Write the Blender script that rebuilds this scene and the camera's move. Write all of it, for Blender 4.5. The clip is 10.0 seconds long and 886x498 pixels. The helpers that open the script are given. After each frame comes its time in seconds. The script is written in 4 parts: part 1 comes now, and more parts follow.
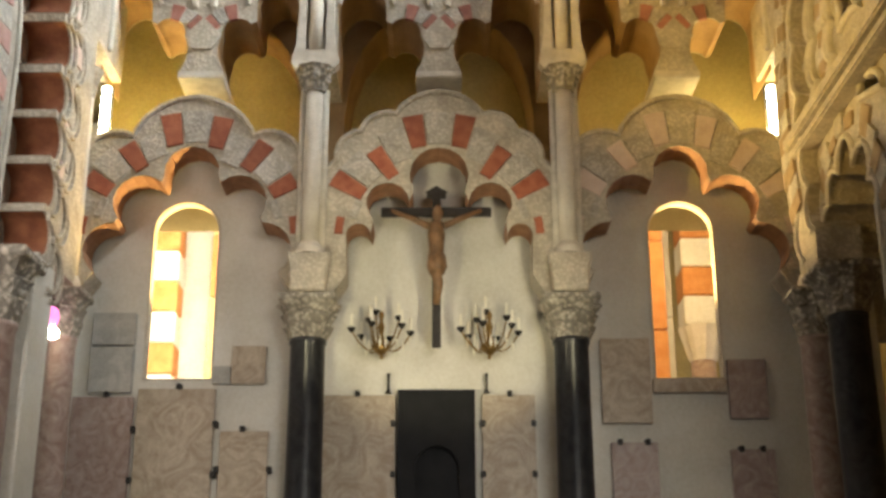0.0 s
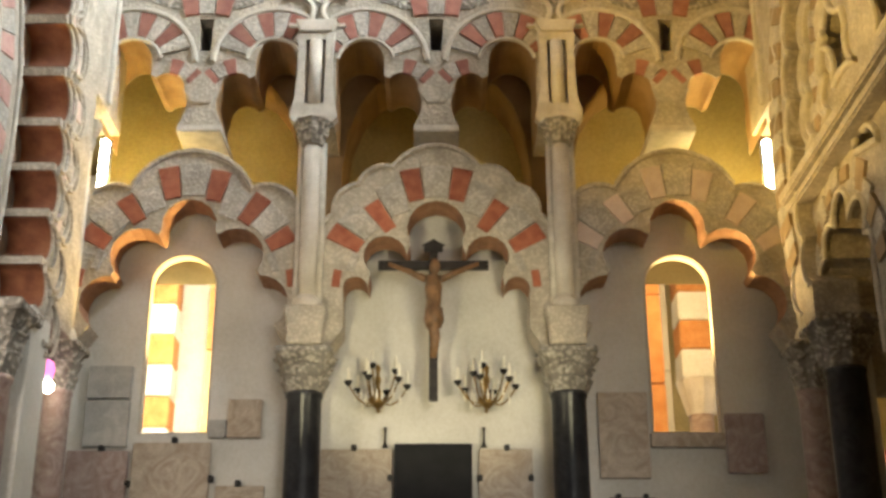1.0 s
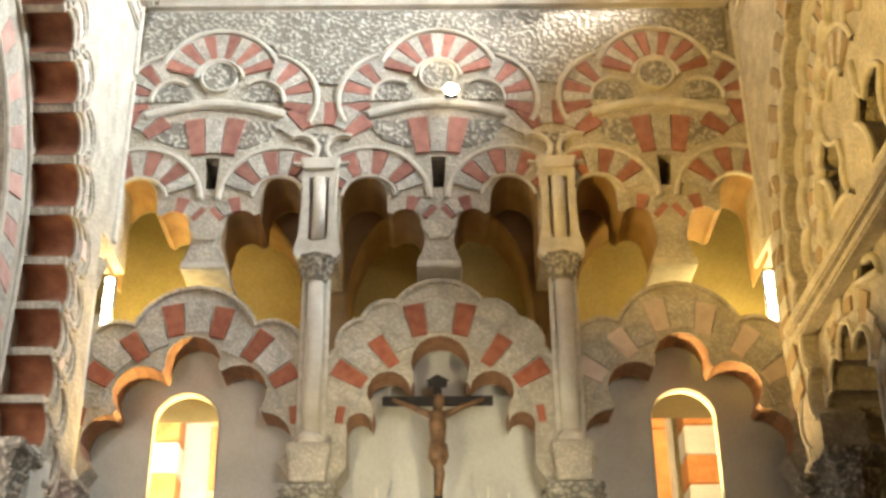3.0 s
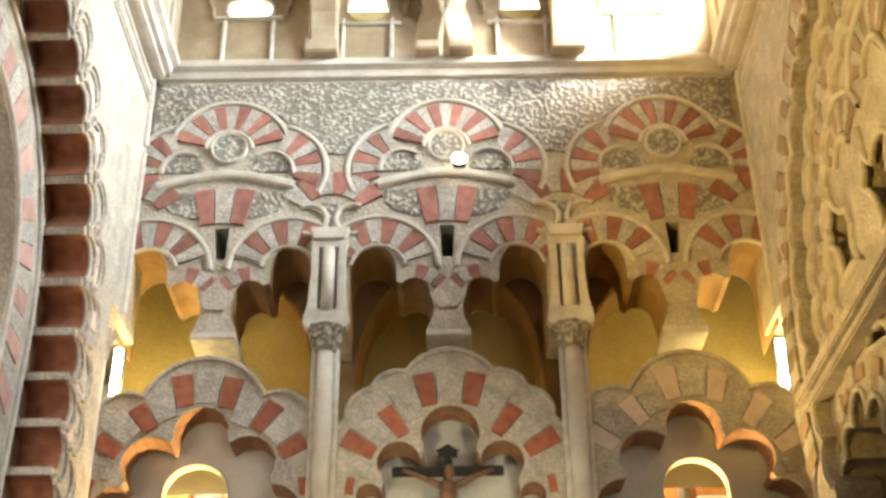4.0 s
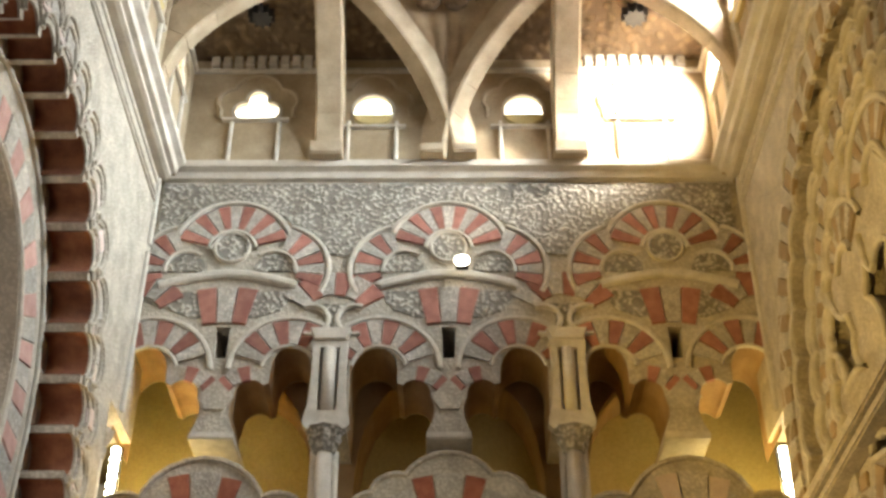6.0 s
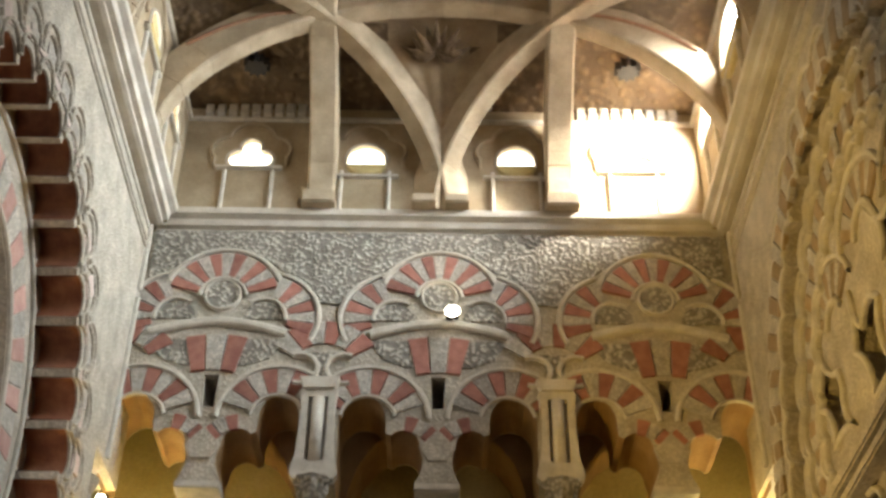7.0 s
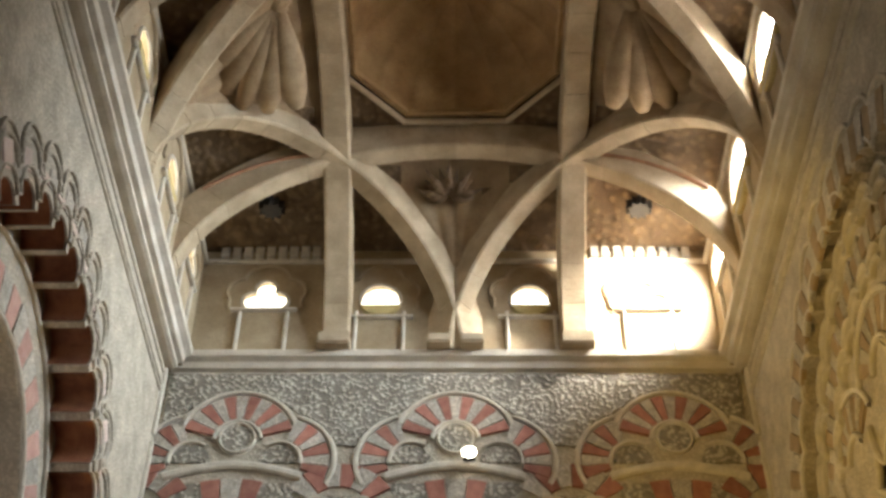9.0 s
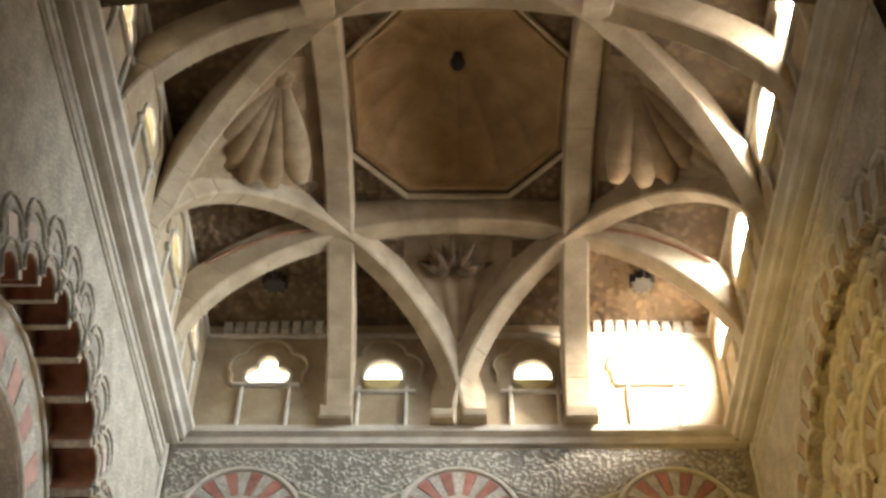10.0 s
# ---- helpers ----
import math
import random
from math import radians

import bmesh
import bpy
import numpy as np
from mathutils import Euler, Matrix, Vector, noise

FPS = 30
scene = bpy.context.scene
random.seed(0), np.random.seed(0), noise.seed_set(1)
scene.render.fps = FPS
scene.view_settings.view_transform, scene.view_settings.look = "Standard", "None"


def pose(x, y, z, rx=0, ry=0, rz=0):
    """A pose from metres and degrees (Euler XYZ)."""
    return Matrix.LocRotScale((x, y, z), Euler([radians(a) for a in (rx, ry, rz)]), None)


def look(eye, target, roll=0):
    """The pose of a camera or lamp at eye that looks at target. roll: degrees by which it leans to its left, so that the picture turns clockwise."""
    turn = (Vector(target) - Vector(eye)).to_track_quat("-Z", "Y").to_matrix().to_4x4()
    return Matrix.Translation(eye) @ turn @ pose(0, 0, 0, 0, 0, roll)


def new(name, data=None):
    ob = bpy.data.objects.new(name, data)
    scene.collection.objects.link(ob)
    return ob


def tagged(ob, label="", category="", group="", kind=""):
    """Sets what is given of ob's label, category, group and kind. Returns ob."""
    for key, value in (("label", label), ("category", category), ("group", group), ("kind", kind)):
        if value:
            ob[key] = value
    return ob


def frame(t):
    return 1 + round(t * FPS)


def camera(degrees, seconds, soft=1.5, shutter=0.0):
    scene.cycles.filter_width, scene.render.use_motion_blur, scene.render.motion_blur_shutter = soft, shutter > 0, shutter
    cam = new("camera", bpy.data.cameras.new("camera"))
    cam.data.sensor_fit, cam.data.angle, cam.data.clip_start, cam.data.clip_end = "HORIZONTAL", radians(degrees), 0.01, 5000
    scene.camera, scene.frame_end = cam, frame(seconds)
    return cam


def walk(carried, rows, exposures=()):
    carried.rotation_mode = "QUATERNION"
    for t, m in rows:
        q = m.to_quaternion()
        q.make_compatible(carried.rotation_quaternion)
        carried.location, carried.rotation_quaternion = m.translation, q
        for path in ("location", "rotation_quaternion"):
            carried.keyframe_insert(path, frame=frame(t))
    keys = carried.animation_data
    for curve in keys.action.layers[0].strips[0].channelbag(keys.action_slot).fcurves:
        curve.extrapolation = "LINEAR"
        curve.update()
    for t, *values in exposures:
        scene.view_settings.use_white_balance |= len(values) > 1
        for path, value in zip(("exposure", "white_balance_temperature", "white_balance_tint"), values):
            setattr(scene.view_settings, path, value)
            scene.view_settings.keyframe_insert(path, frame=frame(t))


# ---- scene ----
cam = camera(38.5, 10.0, soft=3.1)
from mathutils import geometry

EYE = (0.0, 0.0, 1.5)
# seconds, degrees up, degrees to the right, lean
ROWS = [
    (0, 18.986, 0.175, -0.167),
    (0.5, 20.207, 0.251, -0.260),
    (1, 21.387, 0.322, -0.152),
    (1.5, 22.614, 0.330, -0.179),
    (2, 24.122, 0.343, -0.524),
    (2.5, 25.703, 0.330, -0.548),
    (3.8, 30.090, -0.180, -0.720),
    (4.0, 30.584, -0.239, -0.724),
    (4.5, 31.871, -0.241, -0.558),
    (5, 33.160, -0.330, -0.582),
    (5.5, 34.210, -0.442, -0.360),
    (6.8, 36.920, 0.110, 0.620),
    (7.0, 37.454, 0.173, 0.636),
    (7.5, 39.098, 0.108, 0.634),
    (8, 40.555, -0.045, 0.269),
    (8.5, 42.036, -0.504, 0.407),
    (9, 43.743, -0.768, 0.453),
    (9.5, 45.564, -0.974, 0.442),
    (10, 47.098, -0.988, 0.574),
]
EXPOSURES = [(0.0, 0.12), (1.0, 0.2), (2.5, 0.36), (4.0, 0.25), (5.5, -0.15), (7.0, -0.58), (8.5, -0.84), (10.0, -0.76)]
walk(cam, [(t, Matrix.Translation(EYE) @ pose(0, 0, 0, 90 + up, 0, -right) @ pose(0, 0, 0, 0, 0, lean)) for t, up, right, lean in ROWS],
     EXPOSURES)

# ---- plan, in metres ----
WALL = 12.0              # face of the arcaded wall
BACK = 12.5              # plaster wall behind the lower arches
SIDE = 3.45              # faces of the side walls
COL = 1.29               # the two columns
BAYS = (-2.5, 0.0, 2.5)  # middles of the three bays
A, B, YC = 3.3, 2.92, 9.08      # half width, half depth and middle of the vault
P, Q = 1.475, 1.67              # crossings of the ribs, from the middle
CORNICE = 11.18

# ---- light ----
world = bpy.data.worlds.new("world")
scene.world = world
world.use_nodes = True
world.node_tree.nodes["Background"].inputs[0].default_value = (0.9, 0.85, 0.75, 1)
world.node_tree.nodes["Background"].inputs[1].default_value = 0.02


def lamp(name, kind, eye, target, power, colour, size=0.3, size_y=None, spread=None, cone=None):
    data = bpy.data.lights.new(name, kind)
    data.energy, data.color = power, colour
    if kind == "AREA":
        data.size = size
        if size_y:
            data.shape, data.size_y = "RECTANGLE", size_y
        if spread:
            data.spread = radians(spread)
    else:
        data.shadow_soft_size = size
    if cone:
        data.spot_size, data.spot_blend = radians(cone), 0.6
    ob = new(name, data)
    ob.matrix_world = look(eye, target)
    return ob


GOLD, DAY, PALE = (1.0, 0.75, 0.24), (0.80, 0.92, 1.0), (1.0, 0.89, 0.55)
# unseen fill light added behind the visitor
lamp("hall_fill", "AREA", (3.2, -3.0, 4.5), (-0.6, 12, 3.0), 38, (1.0, 0.96, 0.88), 4, 4, spread=38)
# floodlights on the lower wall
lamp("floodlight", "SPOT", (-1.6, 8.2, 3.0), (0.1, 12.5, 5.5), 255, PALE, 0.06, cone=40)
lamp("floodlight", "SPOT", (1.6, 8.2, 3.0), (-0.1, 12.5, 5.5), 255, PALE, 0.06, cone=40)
# lamps on the ledge behind the upper openings
for s in (-1, 1):
    lamp("ledge_lamp", "POINT", (s * 3.32, 12.58, 7.2), (0, 12, 8), 54, GOLD, 0.06)
    # unseen spot added behind each window to warm the arch's outer soffit
    lamp("soffit_spot", "SPOT", (s * 2.1, 13.3, 5.3), (s * 3.1, 12.1, 6.2), 420, (1.0, 0.68, 0.24), 0.06, cone=75)
lamp("ledge_lamp", "POINT", (0.0, 13.1, 6.75), (0, 12, 8), 6, GOLD, 0.1)
# daylight of the lantern's windows
lamp("lantern_daylight", "AREA", (A - 0.12, 10.1, 12.4), (-3.4, 11.1, 10.0), 130, DAY, 1.0, 0.8, spread=78)
lamp("lantern_daylight", "AREA", (A - 0.12, 8.2, 12.4), (-3.4, 10.6, 9.8), 165, DAY, 1.2, 0.8, spread=78)
# floodlight on the band of the middle arch
lamp("band_floodlight", "SPOT", (0.15, 11.8, 9.72), (0.1, 9.2, 13.5), 19, (1.0, 0.82, 0.52), 0.06, cone=150)
# unseen gold spot added by the front arch to colour the right wall
lamp("gold_fill_spot", "SPOT", (-2.4, 6.8, 6.0), (3.3, 10.3, 8.6), 1250, (1.0, 0.64, 0.13), 0.1, cone=54)
# the sun that falls through the lantern's side window
lamp("sunbeam", "SPOT", (3.1, 11.15, 12.6), (2.4, 12.1, 12.2), 3100, (1.0, 0.95, 0.85), 0.15, cone=84)
# unseen fill added in the left aisle to brighten its wall
lamp("aisle_fill", "POINT", (-4.05, 8.2, 5.0), (0, 0, 0), 85, (1.0, 0.92, 0.84), 0.2)

# ---- materials ----


def material(name, colour, second, rough=0.8, scale=6.0, fine=40.0, bump=0.3, metal=0.0, veins=0.0, carve=0.0, carve_scale=14.0, vary=0.0, glow=None):
    m = bpy.data.materials.new(name)
    m.use_nodes = True
    t = m.node_tree
    bsdf = t.nodes["Principled BSDF"]
    add, link = t.nodes.new, t.links.new
    where = add("ShaderNodeTexCoord")
    big, small = add("ShaderNodeTexNoise"), add("ShaderNodeTexNoise")
    big.inputs["Scale"].default_value, big.inputs["Detail"].default_value = scale, 6
    small.inputs["Scale"].default_value, small.inputs["Detail"].default_value = fine, 4
    big.inputs["Distortion"].default_value = veins
    for n in (big, small):
        link(where.outputs["Object"], n.inputs["Vector"])
    ramp = add("ShaderNodeValToRGB")
    ramp.color_ramp.elements[0].position, ramp.color_ramp.elements[1].position = 0.34, 0.68
    ramp.color_ramp.elements[0].color, ramp.color_ramp.elements[1].color = (*colour, 1), (*second, 1)
    link(big.outputs["Fac"], ramp.inputs["Fac"])
    mix = add("ShaderNodeMix")
    mix.data_type, mix.blend_type = "RGBA", "OVERLAY"
    mix.inputs["Factor"].default_value = 0.35
    link(ramp.outputs["Color"], mix.inputs[6])
    link(small.outputs["Color"], mix.inputs[7])
    bw = add("ShaderNodeRGBToBW")
    link(small.outputs["Color"], bw.inputs[0])
    link(bw.outputs[0], mix.inputs[7])
    out = mix.outputs[2]
    height = small.outputs["Fac"]
    if carve:
        cell = add("ShaderNodeTexVoronoi")
        cell.feature = "SMOOTH_F1"
        cell.inputs["Scale"].default_value = carve_scale
        warp = add("ShaderNodeVectorMath")
        warp.operation = "MULTIPLY_ADD"
        warp.inputs[1].default_value = (0.12, 0.12, 0.12)
        link(big.outputs["Color"], warp.inputs[0])
        link(where.outputs["Object"], warp.inputs[2])
        link(warp.outputs[0], cell.inputs["Vector"])
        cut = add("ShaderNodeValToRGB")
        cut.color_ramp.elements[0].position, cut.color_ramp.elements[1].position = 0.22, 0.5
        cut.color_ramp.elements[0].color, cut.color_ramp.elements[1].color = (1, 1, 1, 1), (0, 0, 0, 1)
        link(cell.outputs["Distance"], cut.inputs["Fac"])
        # the hollows between the carved cells are mixed darker
        hollows = add("ShaderNodeMix")
        hollows.data_type, hollows.blend_type = "RGBA", "MULTIPLY"
        hollows.inputs["Factor"].default_value = carve
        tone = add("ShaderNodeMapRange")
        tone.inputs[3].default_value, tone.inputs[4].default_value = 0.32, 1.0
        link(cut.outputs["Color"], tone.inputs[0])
        link(out, hollows.inputs[6])
        link(tone.outputs[0], hollows.inputs[7])
        out = hollows.outputs[2]
        sum_ = add("ShaderNodeMath")
        sum_.operation = "MULTIPLY_ADD"
        sum_.inputs[1].default_value = 3.0
        link(cut.outputs["Color"], sum_.inputs[0])
        link(small.outputs["Fac"], sum_.inputs[2])
        height = sum_.outputs[0]
    if vary:
        info = add("ShaderNodeObjectInfo")
        hsv = add("ShaderNodeHueSaturation")
        rng = add("ShaderNodeMapRange")
        rng.inputs[3].default_value, rng.inputs[4].default_value = 1 - vary, 1 + vary
        link(info.outputs["Random"], rng.inputs[0])
        link(rng.outputs[0], hsv.inputs["Value"])
        link(out, hsv.inputs["Color"])
        out = hsv.outputs[0]
    link(out, bsdf.inputs["Base Color"])
    b = add("ShaderNodeBump")
    b.inputs["Strength"].default_value, b.inputs["Distance"].default_value = bump, 0.02
    link(height, b.inputs["Height"])
    link(b.outputs[0], bsdf.inputs["Normal"])
    bsdf.inputs["Roughness"].default_value, bsdf.inputs["Metallic"].default_value = rough, metal
    if glow:
        bsdf.inputs["Emission Color"].default_value = (*glow[0], 1)
        bsdf.inputs["Emission Strength"].default_value = glow[1]
    return m


PLASTER = material("plaster", (0.60, 0.57, 0.50), (0.72, 0.69, 0.62), 0.9, 1.6, 30, 0.15)
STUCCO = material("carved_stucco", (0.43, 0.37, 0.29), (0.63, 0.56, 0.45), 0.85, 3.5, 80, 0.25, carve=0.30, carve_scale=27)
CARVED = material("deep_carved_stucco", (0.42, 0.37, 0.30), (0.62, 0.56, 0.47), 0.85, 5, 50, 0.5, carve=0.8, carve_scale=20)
STONE = material("pale_stone", (0.52, 0.46, 0.38), (0.68, 0.62, 0.53), 0.8, 3, 45, 0.3)
MOULD = material("moulded_stucco", (0.50, 0.45, 0.37), (0.66, 0.60, 0.51), 0.8, 8, 60, 0.3)
RED = material("red_brick", (0.27, 0.075, 0.04), (0.40, 0.135, 0.07), 0.85, 9, 70, 0.4, vary=0.2)
ROSE = material("red_painted_stucco", (0.30, 0.12, 0.09), (0.42, 0.19, 0.14), 0.85, 9, 60, 0.3, vary=0.22)
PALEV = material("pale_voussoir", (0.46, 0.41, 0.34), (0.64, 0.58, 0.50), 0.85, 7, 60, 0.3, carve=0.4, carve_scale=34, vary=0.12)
BROWN = material("brown_soffit_brick", (0.20, 0.065, 0.03), (0.32, 0.125, 0.055), 0.85, 7, 50, 0.4, vary=0.2)
SOFFIT = material("soffit_brick", (0.26, 0.13, 0.07), (0.38, 0.20, 0.11), 0.8, 8, 50, 0.3)
# umber that carries the shade of the upper soffits and gallery piers
UMBER_SHADE = material("umber_shade_plaster", (0.28, 0.17, 0.08), (0.40, 0.26, 0.13), 0.9, 3, 40, 0.2)
OCHRE = material("ochre_plaster", (0.46, 0.36, 0.15), (0.60, 0.48, 0.22), 0.9, 1.5, 25, 0.2)
DARK = material("dark_marble", (0.012, 0.012, 0.014), (0.04, 0.04, 0.042), 0.3, 5, 40, 0.05, veins=2)
BLACK = material("black_stone_and_slot_shade", (0.006, 0.006, 0.007), (0.012, 0.012, 0.013), 0.9, 5, 40, 0.05)
PINK = material("pink_marble", (0.30, 0.20, 0.17), (0.46, 0.36, 0.31), 0.45, 4, 40, 0.1, veins=3, vary=0.15)
TAN = material("veined_tan_marble", (0.34, 0.26, 0.18), (0.50, 0.42, 0.32), 0.5, 3, 40, 0.1, veins=4, vary=0.12)
GREY = material("grey_slab", (0.36, 0.34, 0.30), (0.48, 0.46, 0.41), 0.6, 4, 40, 0.1, veins=2, vary=0.1)
IRON = material("iron", (0.02, 0.018, 0.016), (0.04, 0.035, 0.03), 0.5, 20, 80, 0.2, metal=0.6)
WOOD = material("dark_wood", (0.014, 0.010, 0.008), (0.03, 0.022, 0.016), 0.6, 12, 60, 0.2)
SKIN = material("carved_painted_wood", (0.13, 0.07, 0.03), (0.26, 0.14, 0.065), 0.5, 14, 50, 0.1)
BRASS = material("brass", (0.25, 0.15, 0.05), (0.40, 0.26, 0.10), 0.35, 20, 60, 0.1, metal=0.9)
CANDLE = material("candle_wax", (0.75, 0.70, 0.58), (0.82, 0.78, 0.68), 0.5, 8, 40, 0.05)
RIB = material("rib_stone", (0.37, 0.285, 0.185), (0.52, 0.415, 0.285), 0.8, 3, 45, 0.35, vary=0.07)
DRUM = material("drum_plaster", (0.32, 0.24, 0.145), (0.46, 0.365, 0.24), 0.85, 2.5, 40, 0.3)
# brown of the webs; on the front arch and leaves it stands for shade
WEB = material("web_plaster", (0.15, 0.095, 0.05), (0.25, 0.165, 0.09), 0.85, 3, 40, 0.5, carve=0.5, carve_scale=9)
DOME = material("dome_plaster", (0.30, 0.18, 0.08), (0.44, 0.29, 0.14), 0.8, 3, 40, 0.3)
SHELL = material("shell_plaster", (0.26, 0.175, 0.10), (0.39, 0.285, 0.17), 0.8, 4, 40, 0.3)
FAINT = material("faded_rose_stucco", (0.58, 0.45, 0.39), (0.68, 0.56, 0.49), 0.85, 7, 60, 0.4, vary=0.1)
PINKV = material("rose_voussoir", (0.46, 0.25, 0.20), (0.58, 0.36, 0.30), 0.85, 7, 60, 0.4, vary=0.15)
TANV = material("tan_voussoir", (0.27, 0.19, 0.11), (0.38, 0.28, 0.17), 0.85, 7, 60, 0.4, vary=0.15)
GLOW = material("bright_pane", (0.8, 0.78, 0.7), (0.85, 0.83, 0.75), 0.4, 3, 20, 0.0, glow=((1.0, 0.93, 0.72), 9.0))
SUNNY = material("sunlit_pane", (0.8, 0.8, 0.8), (0.85, 0.85, 0.85), 0.4, 3, 20, 0.0, glow=((1.0, 0.97, 0.9), 40.0))
BULB = material("lamp_glass", (0.8, 0.8, 0.8), (0.85, 0.85, 0.85), 0.4, 3, 20, 0.0, glow=((1.0, 0.92, 0.7), 25.0))
FLOOR = material("stone_floor", (0.22, 0.19, 0.15), (0.32, 0.28, 0.23), 0.5, 2, 30, 0.1)
MAGENTA = material("magenta_glow", (0.5, 0.1, 0.3), (0.4, 0.1, 0.5), 0.3, 9, 30, 0.0, glow=((1.0, 0.22, 0.6), 1.6))

# ---- building helpers ----


def back(u, v, d):
    return Vector((u, WALL - d, v))


def left(u, v, d):
    return Vector((-SIDE + d, u, v))


def right(u, v, d):
    return Vector((SIDE - d, u, v))


def part(name, bm, mat, parent=None, label="", smooth=False):
    me = bpy.data.meshes.new(name)
    bmesh.ops.recalc_face_normals(bm, faces=bm.faces)
    if smooth:
        for f in bm.faces:
            f.smooth = True
    bm.to_mesh(me)
    bm.free()
    me.materials.append(mat)
    ob = new(name, me)
    ob.parent = parent
    return tagged(ob, label)


def empty(name, label, category="", group="", kind="", at=(0, 0, 0)):
    ob = new(name)
    ob.location = at
    return tagged(ob, label, category, group, kind)


def arc(p, q, sag, n=8):
    """Points of a circular arc from p to q that bulges to the left of the way by sag times the chord; without q."""
    p, q = Vector(p), Vector(q)
    c = q - p
    if abs(sag) < 1e-4:
        return [tuple(p)]
    side = Vector((-c.y, c.x))
    s = sag * c.length
    r = (c.length ** 2 / 4 + s * s) / (2 * abs(s))
    half = math.asin(min(1, c.length / 2 / r))
    if abs(sag) > 0.5:
        half = math.pi - half
    mid = (p + q) / 2 + side.normalized() * (s - math.copysign(r, s))
    a0 = math.atan2(p.y - mid.y, p.x - mid.x)
    turn = -math.copysign(2 * half, s)
    return [(mid.x + r * math.cos(a0 + turn * i / n), mid.y + r * math.sin(a0 + turn * i / n)) for i in range(n)]


def chain(rows, n=8):
    """A polyline from rows (u, v, sag of the arc to the next row)."""
    out = []
    for (u, v, s), (u2, v2, _) in zip(rows, rows[1:]):
        out += arc((u, v), (u2, v2), s, n)
    return out + [rows[-1][:2]]


def mirror(rows):
    """A left half (u < 0, its last row on the axis or the partner of its mirror) completed to a whole chain."""
    half = [r for r in rows]
    other = [(-u, v, 0) for u, v, s in half][::-1]
    sags = [s for u, v, s in half][::-1]
    if abs(half[-1][0]) < 1e-6:
        other, sags = other[1:], sags[1:]
        whole = half + [(o[0], o[1], s) for o, s in zip(other, sags)]
    else:
        whole = half + [(o[0], o[1], s) for o, s in zip(other, sags[1:] + [0])]
    return whole


def inside(loop, x, y):
    odd = False
    for (x0, y0), (x1, y1) in zip(loop, loop[1:] + loop[:1]):
        if (y0 > y) != (y1 > y) and x < (x1 - x0) * (y - y0) / (y1 - y0) + x0:
            odd = not odd
    return odd


def slab(outer, holes, fr, d0, d1):
    """A plate with holes, from depth d0 to d1."""
    verts, edges, k = [], [], 0
    for loop in [outer] + list(holes):
        n = len(loop)
        verts += [Vector(p) for p in loop]
        edges += [(k + i, k + (i + 1) % n) for i in range(n)]
        k += n
    co, _, tris, *_ = geometry.delaunay_2d_cdt(verts, edges, [], 1, 1e-5)
    faces = []
    for f in tris:
        x, y = sum(co[i].x for i in f) / len(f), sum(co[i].y for i in f) / len(f)
        if inside(outer, x, y) and not any(inside(h, x, y) for h in holes):
            faces.append(f)
    bm = bmesh.new()
    a = [bm.verts.new(fr(p.x, p.y, d0)) for p in co]
    b = [bm.verts.new(fr(p.x, p.y, d1)) for p in co]
    count = {}
    for f in faces:
        bm.faces.new([a[i] for i in f])
        bm.faces.new([b[i] for i in reversed(f)])
        for i in range(len(f)):
            e = (f[i], f[(i + 1) % len(f)])
            count[e] = 1
    for i, j in count:
        if (j, i) not in count:
            bm.faces.new([a[j], a[i], b[i], b[j]])
    for v in [v for v in bm.verts if not v.link_faces]:
        bm.verts.remove(v)
    return bm


def prism(pts, fr, d0, d1, bevel=0.0):
    """A convex or simple plate; with a bevel its near edge (d1) is drawn in."""
    bm = bmesh.new()
    a = [bm.verts.new(fr(u, v, d0)) for u, v in pts]
    if bevel:
        cu, cv = sum(p[0] for p in pts) / len(pts), sum(p[1] for p in pts) / len(pts)
        c = [bm.verts.new(fr(u, v, d1 - bevel)) for u, v in pts]
        near = []
        for u, v in pts:
            r = math.hypot(u - cu, v - cv)
            k = max(0, 1 - bevel / r)
            near.append((cu + (u - cu) * k, cv + (v - cv) * k))
        b = [bm.verts.new(fr(u, v, d1)) for u, v in near]
    else:
        b = [bm.verts.new(fr(u, v, d1)) for u, v in pts]
        c = None
    n = len(pts)
    bm.faces.new(a)
    bm.faces.new(b[::-1])
    for lo, hi in ([(a, c), (c, b)] if c else [(a, b)]):
        for i in range(n):
            bm.faces.new([lo[i], lo[(i + 1) % n], hi[(i + 1) % n], hi[i]])
    return bm


def strip(line, width, fr, d0, d1, closed=False):
    """A raised moulding of that width along a polyline, with a rounded section."""
    bm = bmesh.new()
    pts = [Vector(p) for p in line]
    pts = [p for i, p in enumerate(pts) if i == 0 or (p - pts[i - 1]).length > 1e-5]
    sect = [(-0.5, 0), (-0.5, 0.6), (-0.25, 1), (0.25, 1), (0.5, 0.6), (0.5, 0)]
    rings = []
    for i, p in enumerate(pts):
        q0, q1 = pts[max(0, i - 1)], pts[min(len(pts) - 1, i + 1)]
        if closed:
            q0, q1 = pts[i - 1], pts[(i + 1) % len(pts)]
        t = (q1 - q0).normalized()
        nrm = Vector((-t.y, t.x))
        rings.append([bm.verts.new(fr(*(p + nrm * s * width), d0 + (d1 - d0) * h)) for s, h in sect])
    for i in range(len(rings) - (0 if closed else 1)):
        r0, r1 = rings[i], rings[(i + 1) % len(rings)]
        for k in range(len(sect) - 1):
            bm.faces.new([r0[k], r0[k + 1], r1[k + 1], r1[k]])
    return bm


